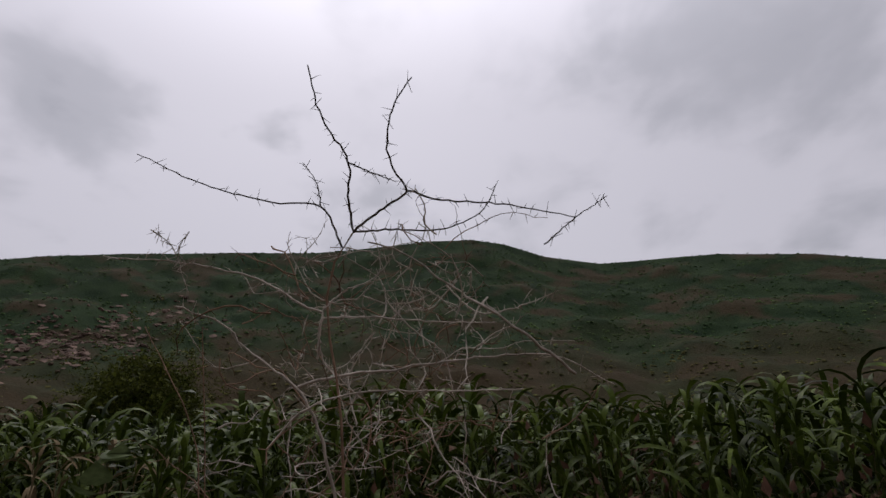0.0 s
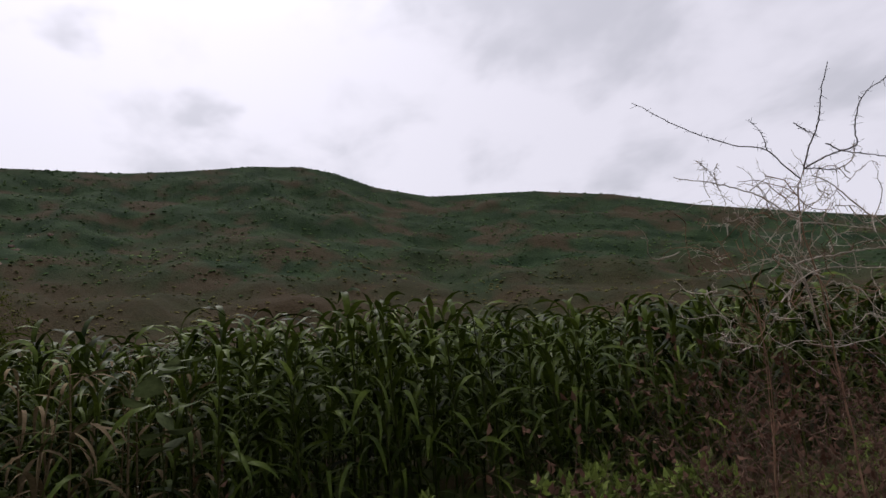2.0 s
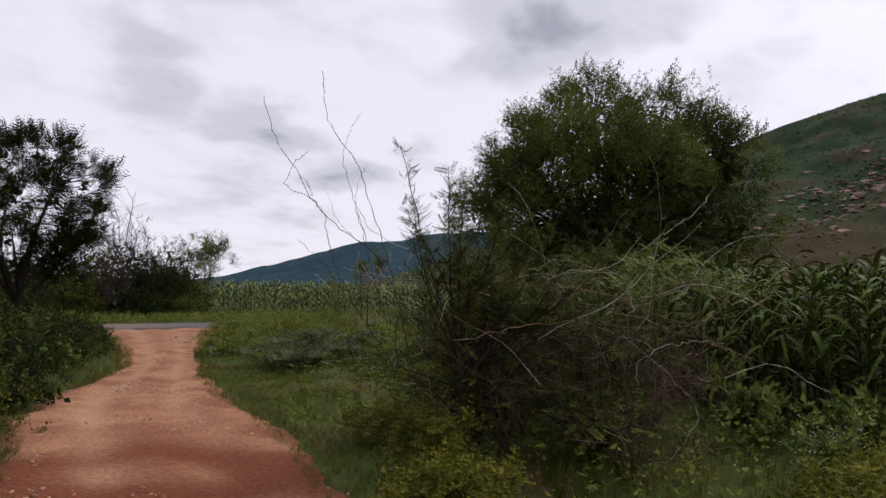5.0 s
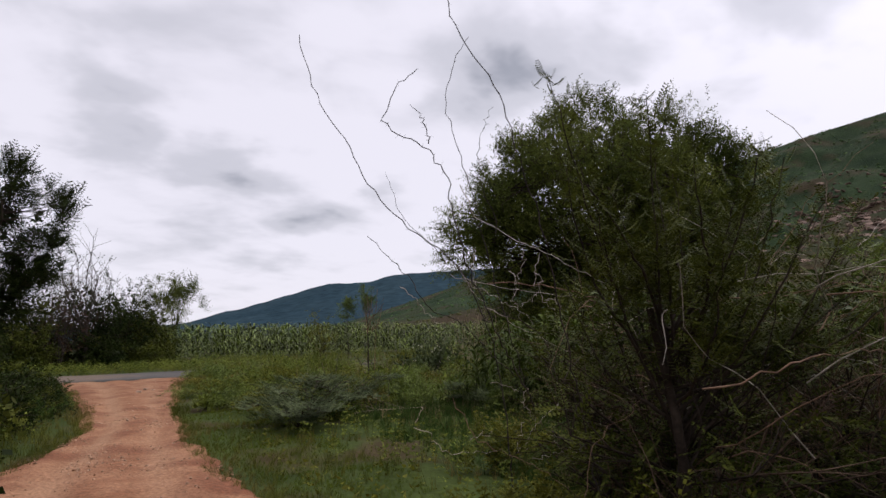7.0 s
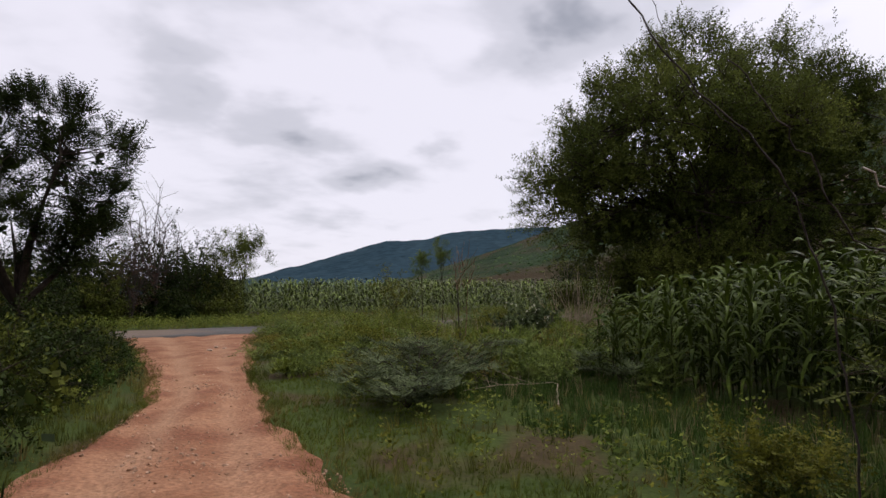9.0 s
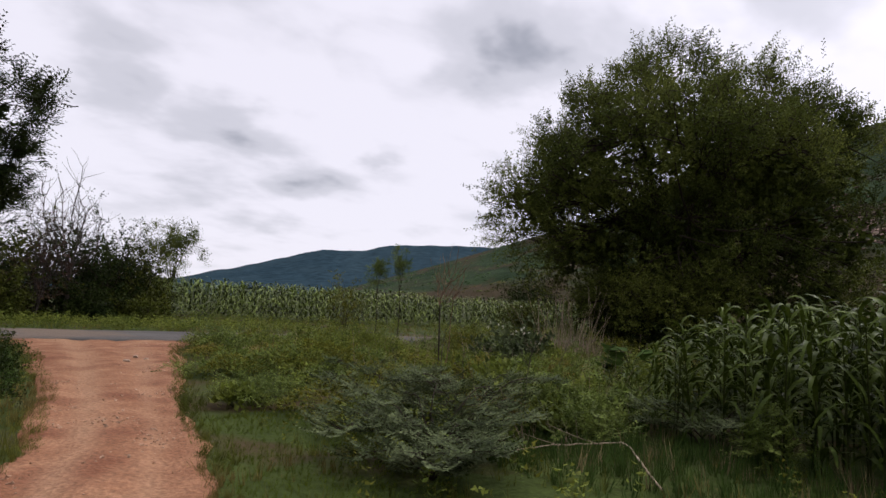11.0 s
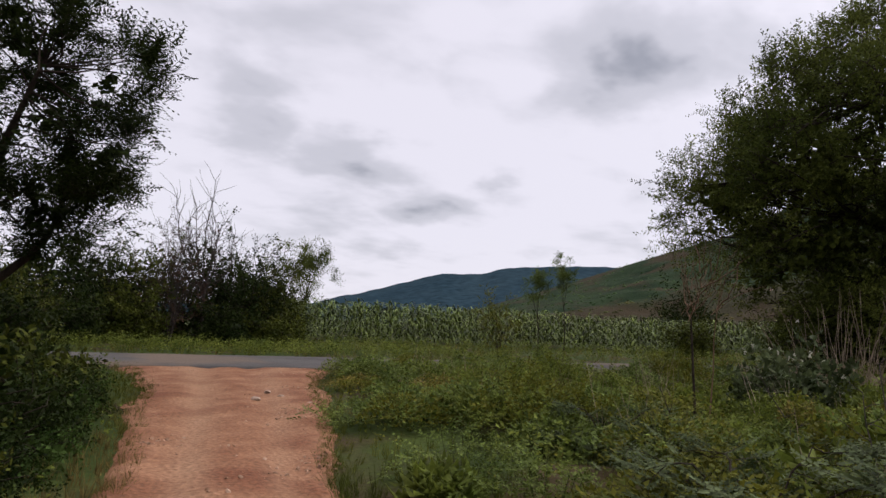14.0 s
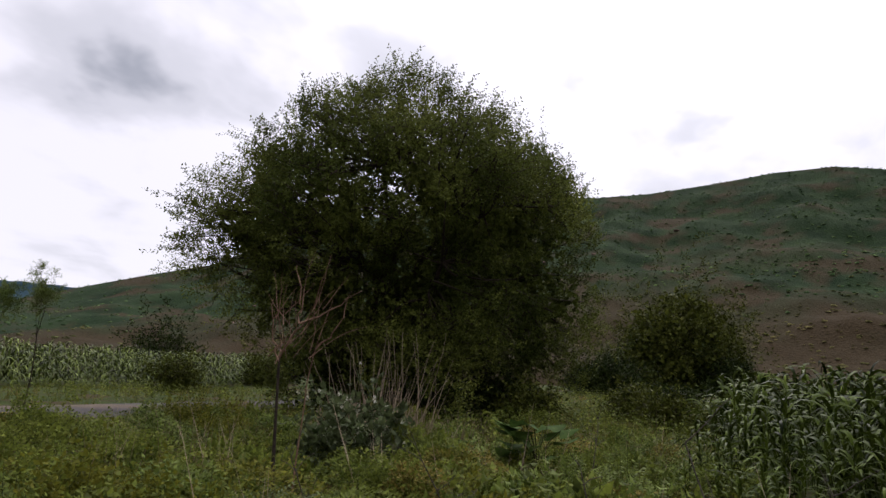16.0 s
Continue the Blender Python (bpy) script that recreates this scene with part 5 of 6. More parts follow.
# broad-leaved weeds round the end of the maize
for i in range(34):
    x = made.uniform(-24.6, -18.6)
    y = float(field_front(max(x, -23.6))) + made.uniform(-1.3, 0.1) if x > -23.4 else made.uniform(4.6, 8.0)
    if x > -20.4 and i % 3:
        continue
    kind = made.integers(0, 3)
    mound(("leafy green weed at the end of the maize field", "bushy broad-leaved weed at the end of the maize field", "feathery green weed at the end of the maize field")[kind], (x, y), made.uniform(0.3, 0.55), made.uniform(0.3, 0.65), (M_HERB, M_WEED, M_HERB)[kind], 800 + i, (LEAF_SMALL, LEAF_SMALL, FROND)[kind], (0.11, 0.14, 0.16)[kind], (230, 160, 90)[kind])

# pale branch on the ground
stick = thing("fallen_branch", "pale bare branch lying in the grass", "branch", at=(-20.1, 4.1, float(land(-20.1, 4.1)) - 0.02))
part("stick", tube(curve([(-0.05, -1.0, 0.10), (-0.02, -0.55, 0.15), (0.0, 0.0, 0.13), (0.08, 0.32, 0.15), (0.5, 0.12, 0.12), (1.2, -0.3, 0.04)], 26) + np.random.default_rng(3).normal(0, 0.006, (26, 3)), np.linspace(0.005, 0.011, 26), 6), M_STRAW, stick)
part("side_twig", tube(curve([(0.02, 0.1, 0.13), (0.0, -0.2, 0.22), (-0.1, -0.5, 0.34)], 10), np.linspace(0.005, 0.002, 10), 5), M_STRAW, stick)
part("side_twig", tube(curve([(0.0, -0.4, 0.14), (-0.1, -0.6, 0.2), (-0.3, -0.75, 0.25)], 10), np.linspace(0.004, 0.002, 10), 5), M_STRAW, stick)

# white-flowered shrub, dry reeds, bare sapling, big-leaved plant
for i, (x, y, h) in enumerate([(-28.1, 8.6, 1.3), (-27.6, 8.8, 1.05), (-28.7, 8.9, 1.15), (-27.3, 7.9, 0.8), (-27.9, 7.7, 0.7)]):
    ob = shrub("milkweed_shrub", "grey-green broad-leaved shrub with pale flower heads", "shrub", (x, y), 0.5, h * 1.25, M_GREY, 12, 5, 6, LEAF, 0.14, M_STALK, "pale-flowered shrubs", 300 + i, flowers=14, width=0.009)
reeds = thing("reed_clump", "clump of tall dry straw-coloured reeds", "reeds", at=(-29.0, 11.0, float(land(-29, 11))))
r = np.random.default_rng(17)
for k in range(75):
    o = np.array([r.normal(0, 0.45), r.normal(0, 0.35), 0])
    ln = r.uniform(0.9, 2.45)
    p = grow(r, o, [o[0] * 0.4 + r.normal(0, 0.16), o[1] * 0.4 + r.normal(0, 0.14), 1], ln, 8, 0.07, -0.012)
    part("reed", tube(p, np.linspace(0.010, 0.003, 8), 4), M_STRAW, reeds)
part("dry_grass", scatter(TUFTS[0], np.c_[r.normal(0, 0.6, (110, 2)), np.zeros(110)], np.c_[r.normal(0, 0.35, (110, 2)), np.ones(110)], r.uniform(0.4, 1.1, 110), r), M_STRAW, reeds, "dry grass blades at the foot")
sap = thing("bare_sapling", "thin leafless sapling with forked twigs", "sapling", at=(-27.4, 6.2, float(land(-27.4, 6.2))))
part("trunk", tube(curve([(-0.05, 0, 0), (-0.1, 0, 0.8), (-0.15, 0, 1.6)], 8), np.linspace(0.024, 0.014, 8), 6), M_BARK, sap)
for k, line in enumerate(([(-0.15, 0, 1.55), (0.0, 0, 1.85), (0.2, 0.1, 2.15), (0.4, 0.1, 2.85)], [(-0.15, 0, 1.55), (-0.3, 0, 1.9), (-0.35, 0, 2.3)], [(0.1, 0.0, 2.0), (0.5, 0.1, 2.2), (0.9, 0.1, 2.4)], [(0.1, 0, 2.0), (0.15, -0.1, 2.4), (0.05, -0.1, 2.7)], [(0.25, 0, 0), (0.2, 0.1, 0.9), (0.3, 0.1, 1.7), (0.45, 0.15, 2.3)], [(0.3, 0.1, 1.7), (0.6, 0.1, 2.0), (0.75, 0.1, 2.4)])):
    part("twig", tube(curve(line, 12) + np.random.default_rng(len(line)).normal(0, 0.012, (12, 3)), np.linspace(0.012, 0.004, 12), 5), M_BROWNTWIG, sap)
r = np.random.default_rng(29)
for k in range(26):
    p = grow(r, [r.uniform(-0.3, 0.4), r.normal(0, 0.08), r.uniform(1.5, 2.2)], [r.normal(0.1, 0.6), r.normal(0, 0.5), 1.0], r.uniform(0.4, 0.9), 7, 0.12, 0.0)
    part("twig", tube(p, np.linspace(0.006, 0.002, 7), 4), M_BROWNTWIG, sap)
bigleaf = thing("broad_leaf_plant", "plant with large dark green heart-shaped leaves", "plant", at=(-25.5, 10.0, float(land(-25.5, 10.0))))
r = np.random.default_rng(23)
for k in range(22):
    a, h = r.uniform(0, 6.28), r.uniform(0.35, 0.85)
    tip = np.array([math.cos(a) * r.uniform(0.1, 0.55), math.sin(a) * r.uniform(0.1, 0.55), h])
    stem = part("leaf_stem", tube(curve([(0, 0, 0), tip * [0.4, 0.4, 0.7], tip], 5), 0.008, 4), M_STALK, bigleaf)
    part("leaf", scatter(ovate(4, 0.42, 0.08, 0.35), tip[None], np.array([[math.cos(a), math.sin(a), -0.15]]), [r.uniform(0.3, 0.45)], r, True), M_BROAD, stem)

# bare dark weed stalks
r = np.random.default_rng(41)
for x, y, h in ((-22.4, 3.6, 1.15), (-23.2, 4.3, 1.0), (-21.9, 4.6, 0.85), (-24.6, 5.2, 1.1), (-25.4, 4.4, 0.9), (-23.9, 6.6, 1.1)):
    stalk = thing("weed_stalk", "thin bare dark stalk of a withered weed", "weed", "bare weed stalks", at=(x, y, float(land(x, y)) - 0.02))
    line = grow(r, [0, 0, 0], [r.normal(0, 0.2), r.normal(0, 0.2), 1], h, 9, 0.08, 0.0)
    part("stem", tube(line, np.linspace(0.009, 0.003, 9), 5), M_DARKTWIG, stalk)
    for k in range(6):
        part("side_twig", tube(grow(r, line[int(r.integers(3, 9))], [r.normal(0, 0.8), r.normal(0, 0.8), 0.8], r.uniform(0.12, 0.35), 5, 0.15, 0.0), np.linspace(0.004, 0.0015, 5), 4), M_DARKTWIG, stalk)

# tall dry grass stems between the weeds
p = random_spots(620, -33, -20.5, 3.0, 17, 1.2)
p = p[ripple(p[:, 0], p[:, 1], 57, 4.0) + rng.normal(0, 0.3, len(p)) > 0.05]
tagged(build("dry_grass", stand(blades(7, np.random.default_rng(8), 0.35, 0.6, 0.006), p, rng.uniform(0.5, 1.05, len(p)), 0.2), M_STRAW), "thin straw-coloured grass standing above the weeds", "dry grass", kind="stuff")

# hedge along the other side of the track
for i, (x, y, rad, h) in enumerate([(-17.6, -3.4, 1.0, 1.3), (-19.2, -3.9, 1.1, 1.5), (-20.6, -3.1, 0.9, 1.15), (-22.2, -3.3, 1.1, 1.3), (-24.0, -2.9, 1.1, 1.25), (-25.6, -2.7, 1.0, 1.1), (-27.2, -3.0, 1.1, 1.2), (-28.8, -3.4, 1.1, 1.2), (-22.8, -5.0, 1.3, 1.9), (-25.4, -4.9, 1.4, 1.8), (-28.2, -5.3, 1.4, 1.8), (-30.6, -4.3, 1.2, 1.3), (-19.5, -5.9, 1.4, 2.2), (-16.2, -4.6, 1.2, 1.7), (-31.5, -6.8, 1.5, 2.0), (-14.3, -3.9, 1.0, 1.2)] + [(-33.2, -4.6, 1.2, 1.9), (-33.8, -7.2, 1.6, 2.8), (-35.2, -8.8, 1.6, 3.0), (-30.5, -8.8, 1.6, 2.6), (-12.4, -2.9, 0.8, 0.9), (-13.9, -2.6, 0.8, 0.8), (-15.6, -3.0, 0.9, 1.1), (-36.0, -5.6, 1.5, 2.2), (-24.2, -2.1, 0.65, 0.75), (-25.6, -2.2, 0.7, 0.8), (-27.2, -2.3, 0.75, 0.85), (-28.7, -2.8, 0.8, 0.9), (-11.8, -2.2, 0.75, 0.8), (-13.2, -2.3, 0.8, 1.0), (-15.0, -2.3, 0.9, 1.2), (-17.0, -2.3, 0.9, 1.3), (-19.2, -2.5, 0.9, 1.35), (-21.2, -2.5, 0.9, 1.3), (-23.0, -2.35, 0.8, 1.15)]):
    shrub("roadside_shrub", "dense dark green shrub along the track", "shrub", (x, y), rad, h, M_THORNLEAF if i % 3 == 0 else M_DARKTREE, 12, 7, 8 if y > -2.6 else 5, LEAFY if y > -2.6 else LEAFY_FAR, 0.17 if y > -2.6 else 0.30, M_BARK, "shrubs along the track", 320 + i, width=0.014, low=0, fill=50)
for i, (x, y, rad, h) in enumerate([(-30.2, -2.75, 0.6, 0.75), (-29.2, -2.25, 0.55, 0.6), (-28.2, -2.1, 0.6, 0.7), (-27.2, -1.95, 0.5, 0.55), (-26.3, -1.85, 0.55, 0.6), (-25.4, -1.75, 0.5, 0.45), (-24.5, -1.75, 0.5, 0.5), (-23.4, -1.9, 0.55, 0.6), (-22.4, -2.1, 0.6, 0.55), (-21.4, -2.4, 0.55, 0.5)]):
    shrub("bank_shrub", "low dark green shrub at the track's edge", "shrub", (x, y), rad, h, M_BROAD if i % 2 else M_DARKTREE, 10, 6, 9, LEAFY, 0.13, M_BARK, "low shrubs on the bank", 350 + i, width=0.008, low=0, fill=26)


# ---- trees ----
def tree(name, label, at, height, trunk_h, centre_z, rx, rz, mat, clusters, twigs, sprays, template, spray, seed, trunk_r=0.25, limbs=7, group="", ry=None, shell=0.55, twig_len=0.14, wood=M_BARK, lean=(0, 0), droop=-0.05, fill=0, fill_leaf=0.5, stout=1.0, shoots=0.0, lobes=None):
    """A tapered trunk with limbs and a crown of leafy twigs in uneven bunches."""
    r = np.random.default_rng(seed)
    x, y = at
    ry = ry or rx
    base = np.array([x, y, ground_z(x, y) - 0.05])
    ob = thing(name, label, "tree", group, at=tuple(base))
    fork = np.array([lean[0], lean[1], trunk_h])
    p = curve([(0, 0, 0), fork * [0.3, 0.3, 0.5] + [0.05, 0.03, 0], fork], 9) + r.normal(0, trunk_r * 0.06, (9, 3))
    part("trunk", tube(p, np.linspace(trunk_r * 1.25, trunk_r * 0.8, 9), 9), wood, ob)
    ends = []
    for k in range(limbs):
        a = 2 * np.pi * (k + r.uniform(-0.3, 0.3)) / limbs
        q = np.array([math.cos(a) * rx * r.uniform(0.3, 0.6), math.sin(a) * ry * r.uniform(0.3, 0.6), centre_z + rz * r.uniform(-0.25, 0.6)])
        line = curve([fork - [0, 0, 0.2], fork * 0.5 + q * 0.5 + r.normal(0, 0.08 * rx, 3), q], 10)
        part("limb", tube(line, np.linspace(trunk_r * 0.6, trunk_r * 0.15, 10), 6), wood, ob)
        ends.append(line)
    ends = np.concatenate([e[3:] for e in ends])
    bits, pos, ways = [], [], []

    def in_lobe(lo, hi, loft):
        """A spot in one of the bulging masses of the crown, clear of its neighbours, and the way out of that mass."""
        while True:
            share = lobes[:, 3] ** 1.6 * lobes[:, 5]
            k = int(r.choice(len(lobes), p=share / share.sum()))
            d = r.normal(0, 1, 3) + [0, 0, loft]
            d /= np.linalg.norm(d)
            c = lobes[k, :3] + d * lobes[k, [3, 3, 4]] * r.uniform(lo, hi)
            depth = np.linalg.norm((c - lobes[:, :3]) / lobes[:, [3, 3, 4]], axis=1)
            depth[k] = 1
            if depth.min() > 0.62 * (hi > 0.9) and c[2] > 0.9:
                return c, d

    for _ in range(clusters):
        d = r.normal(0, 1, 3)
        d /= np.linalg.norm(d)
        rad = r.uniform(shell, 1.0) if r.random() < 0.8 else r.uniform(0.2, shell)
        c = d * rad * np.array([rx, ry, rz]) * (1 + 0.05 * math.sin(5 * math.atan2(d[1], d[0]) + seed) + r.normal(0, 0.04))
        c[2] = c[2] * (1.0 if c[2] > 0 else 0.75) + centre_z
        if lobes is not None:
            c, d = in_lobe(0.78, 1.0, 0.4)
        s = ends[np.argmin(((ends - c) ** 2).sum(1) + r.uniform(0, 1.0, len(ends)))]
        bits.append(tube(curve([s, (s + c) / 2 + r.normal(0, 0.05 * rx, 3), c], 6), stout * np.linspace(trunk_r * 0.13, trunk_r * 0.05, 6), 4))
        out = (c - [0, 0, centre_z * 0.8]) / np.array([rx, ry, rz]) if lobes is None else d * 1.1 + [0, 0, 0.25]
        for _ in range(twigs):
            w = r.normal(0, 0.75, 3) + out * 0.9 + [0, 0, 0.1]
            ln = twig_len * rx * r.uniform(0.5, 1.4) * (2.0 if r.random() < shoots else 1.0)
            tw = grow(r, c + r.normal(0, 0.05 * rx, 3), w, ln, 5, 0.22, droop)
            bits.append(tube(tw, stout * np.linspace(trunk_r * 0.045, trunk_r * 0.015, 5), 3))
            u = r.uniform(0.0, 1.0, sprays) * 4
            i = np.minimum(u.astype(int), 3)
            pos.append(tw[i] + (tw[i + 1] - tw[i]) * (u - i)[:, None] + r.normal(0, 0.02 * rx, (sprays, 3)))
            ways.append(r.normal(0, 0.8 if lobes is None else 0.6, (sprays, 3)) + w * (0.5 if lobes is None else 0.8))
    tagged(part("twig_tangle", join(bits), wood, ob), kind="stuff")
    if sprays:
        pos, ways = np.concatenate(pos), np.concatenate(ways)
        part("crown", scatter(template, pos, ways, spray * r.uniform(0.6, 1.3, len(pos)), r, True), mat, ob)
    if fill:
        d = r.normal(0, 1, (fill, 3))
        d = d / np.linalg.norm(d, axis=1, keepdims=True) * (r.random((fill, 1)) ** 0.45) * 0.7 * np.array([rx, ry, rz])
        d[:, 2] = d[:, 2] * 0.85 + centre_z - 0.12 * rz
        if lobes is not None:
            d = np.array([in_lobe(0.05, 0.74, 0.0)[0] for _ in range(fill)])
            d = d[r.random(fill) < np.clip(1.35 - 0.75 * d[:, 2] / (centre_z + rz), 0.3, 1)]
            fill = len(d)
        part("inner_foliage", scatter(leaf_clump(7, r, 0.8), d, r.normal(0, 1, (fill, 3)), fill_leaf * r.uniform(0.6, 1.3, fill), r), mat, ob)
    return ob


def masses(turn, rows):
    """Crown masses (across, behind, height, half width, half height, share of the twigs), turned about the trunk."""
    a = radians(turn)
    m = np.array(rows, float)
    m[:, 0], m[:, 1] = m[:, 0] * math.cos(a) - m[:, 1] * math.sin(a), m[:, 0] * math.sin(a) + m[:, 1] * math.cos(a)
    return m


ACACIA_CROWN = masses(40, [(-0.6, 0.2, 10.9, 3.2, 3.0, 1), (2.7, 0.8, 10.5, 2.3, 2.8, 1.3), (5.0, 1.0, 9.0, 2.0, 2.4, 1.5), (-3.7, -0.3, 9.5, 2.6, 2.6, 1), (-6.5, -0.4, 6.7, 2.0, 1.8, 1.5), (-5.7, 1.0, 9.0, 1.6, 1.6, 1.4), (-5.2, 0.8, 4.4, 2.2, 1.7, 0.6), (5.1, 0.0, 5.8, 2.3, 2.4, 0.8), (5.6, 0.5, 3.0, 2.0, 1.6, 1.0), (6.4, 0.8, 8.2, 1.8, 2.1, 1.3), (6.8, 0.5, 5.0, 1.8, 2.0, 0.6)] + [
                            (0.2, -3.4, 8.6, 3.0, 2.6, 1), (0.6, -2.2, 4.6, 2.8, 2.0, 0.9), (-3.2, -3.0, 7.2, 2.4, 2.1, 1), (3.3, -3.0, 7.4, 2.3, 2.3, 1), (-3.0, -1.8, 4.8, 2.4, 1.8, 0.6), (0.0, 3.6, 8.2, 3.4, 3.0, 0.3), (-1.0, 4.0, 4.2, 4.2, 2.4, 0.4), (3.6, 3.4, 7.0, 2.6, 2.6, 0.25), (0.0, -0.6, 3.4, 3.8, 1.9, 0.6), (0.4, -1.6, 1.9, 3.2, 1.2, 0.8), (-3.2, -0.6, 2.2, 2.2, 1.2, 0.6)])
tree("acacia_tree", "large spreading acacia with a dense feathery crown of bulging masses", (-35.0, 22.1), 15, 2.4, 6.5, 7.0, 6.0, M_TREE, 480, 9, 6, FEATHER, 0.66, 401, 0.42, 15, droop=-0.05, twig_len=0.075, fill=4600, fill_leaf=0.38, shoots=0.2, lobes=ACACIA_CROWN)
NEEM_CROWN = masses(0, [(0.0, 0.5, 6.0, 1.1, 0.75, 1), (0.0, 1.85, 5.2, 0.85, 0.65, 1), (0.2, -1.2, 5.9, 1.2, 0.8, 1), (-0.2, 1.95, 4.0, 0.8, 0.5, 1), (0.0, 1.2, 2.9, 0.9, 0.55, 1), (0.0, -2.2, 4.6, 1.2, 0.8, 1), (1.1, -0.2, 4.8, 0.9, 0.7, 1), (-1.4, 0.2, 4.7, 1.1, 0.7, 1), (0.6, -0.8, 3.3, 1.2, 0.7, 1), (0.8, 0.8, 5.3, 0.7, 0.5, 1), (-0.8, 1.4, 3.4, 0.7, 0.45, 1), (0.2, -2.4, 2.6, 1.4, 0.9, 1)])
tree("neem_tree", "tall dark-leaved tree beside the road", (-31.3, -4.5), 8.2, 1.4, 3.9, 2.6, 2.2, M_DARKTREE, 130, 8, 8, SPRAY_NEEM, 0.33, 402, 0.15, 9, twig_len=0.13, fill=200, fill_leaf=0.32, droop=-0.12, lobes=NEEM_CROWN)
tree("small_tree", "slender light-leaved tree beyond the road", (-63.0, 3.3), 6.8, 2.2, 4.6, 2.0, 1.8, M_TREE, 34, 6, 5, LEAFY_SLIM, 0.50, 403, 0.08, 6, shell=0.5, twig_len=0.35)
for i, (x, y, h, c) in enumerate([(-40.4, 9.85, 4.1, 3.45), (-40.5, 10.95, 4.5, 3.8)]):
    tree("slender_tree", "thin young tree with a small tuft of leaves at the top", (x, y), h, c - 1.5, c - 0.45, 0.5, 0.85, M_HERB, 30, 5, 5, LEAFY_FINE, 0.17, 410 + i, 0.016, 4, group="young trees by the road", shell=0.25, twig_len=0.35)
shrub("verge_sapling", "sparse yellowish sapling at the foot of the young trees", "shrub", (-41.9, 9.0), 1.0, 2.7, M_YELLOW, 9, 6, 5, LEAFY, 0.26, M_BARK, "", 445, width=0.012)
dead = thing("dead_tree", "leafless dead tree with upright bare branches", "tree", at=(-49.0, -2.2, ground_z(-49.0, -2.2) - 0.05))
r = np.random.default_rng(415)
part("trunk", tube(curve([(0, 0, 0), (0.05, 0.1, 1.2), (0, 0.05, 2.6)], 8), np.linspace(0.11, 0.07, 8), 7), M_DARKTWIG, dead)
bits = []
for k in range(8):
    a = 2 * np.pi * k / 8 + r.uniform(-0.3, 0.3)
    tip = np.array([math.cos(a) * r.uniform(0.3, 1.3), math.sin(a) * r.uniform(0.4, 1.5), r.uniform(4.4, 6.6) if k else 7.0])
    line = curve([(0, 0.05, r.uniform(1.6, 2.6)), tip * [0.6, 0.6, 0.62] + r.normal(0, 0.12, 3), tip], 12) + r.normal(0, 0.03, (12, 3))
    part("limb", tube(line, np.linspace(0.042, 0.012, 12), 5), M_DARKTWIG, dead)
    for s in line[4:]:
        for _ in range(2):
            tw = grow(r, s, [r.normal(0, 0.5), r.normal(0, 0.6), 1.0], r.uniform(0.6, 1.5), 6, 0.14, 0.02)
            bits.append(tube(tw, np.linspace(0.014, 0.006, 6), 3))
tagged(part("twig_tangle", join(bits), M_DARKTWIG, dead), kind="stuff")
for i, (x, y, rad, h) in enumerate([(-49.5, -4.6, 2.4, 5.4), (-50.5, -2.4, 2.3, 6.0), (-50.0, -0.3, 2.3, 5.8), (-50.6, 1.0, 1.7, 4.9), (-46.5, -7.2, 2.2, 4.6), (-48.8, -5.8, 2.2, 4.4), (-46.2, -4.6, 1.4, 2.4), (-44.6, -6.2, 1.3, 2.0), (-52.6, -0.6, 2.0, 5.0), (-52.0, -7.0, 2.4, 4.0), (-48.5, -9.5, 2.5, 4.2), (-47.0, -13.0, 2.6, 4.4), (-56.0, 0.0, 2.0, 4.4), (-57.0, 1.8, 1.4, 3.2), (-45.5, -17.0, 3.0, 4.6), (-43.4, -7.6, 1.8, 3.4), (-44.0, -10.6, 2.0, 3.8), (-47.6, -1.0, 1.2, 1.7), (-47.9, 1.0, 1.1, 1.5), (-47.4, -5.4, 1.3, 1.8)]):
    shrub("thicket_shrub", "tall dark thicket shrub beyond the road", "shrub", (x, y), rad, h, M_DARKTREE if i % 3 else M_THORNLEAF, 14, 8, 9, LEAFY_FAR, 0.38, M_BARK, "thicket beyond the road", 420 + i, width=0.03, low=0, fill=230)
shrub("dry_shrub", "reddish-brown dried shrub beside the dead tree", "shrub", (-47.6, -3.2), 1.1, 5.6, M_RUST, 18, 10, 4, SPRAY_FAR, 0.26, M_DARKTWIG, "", 440, width=0.025)
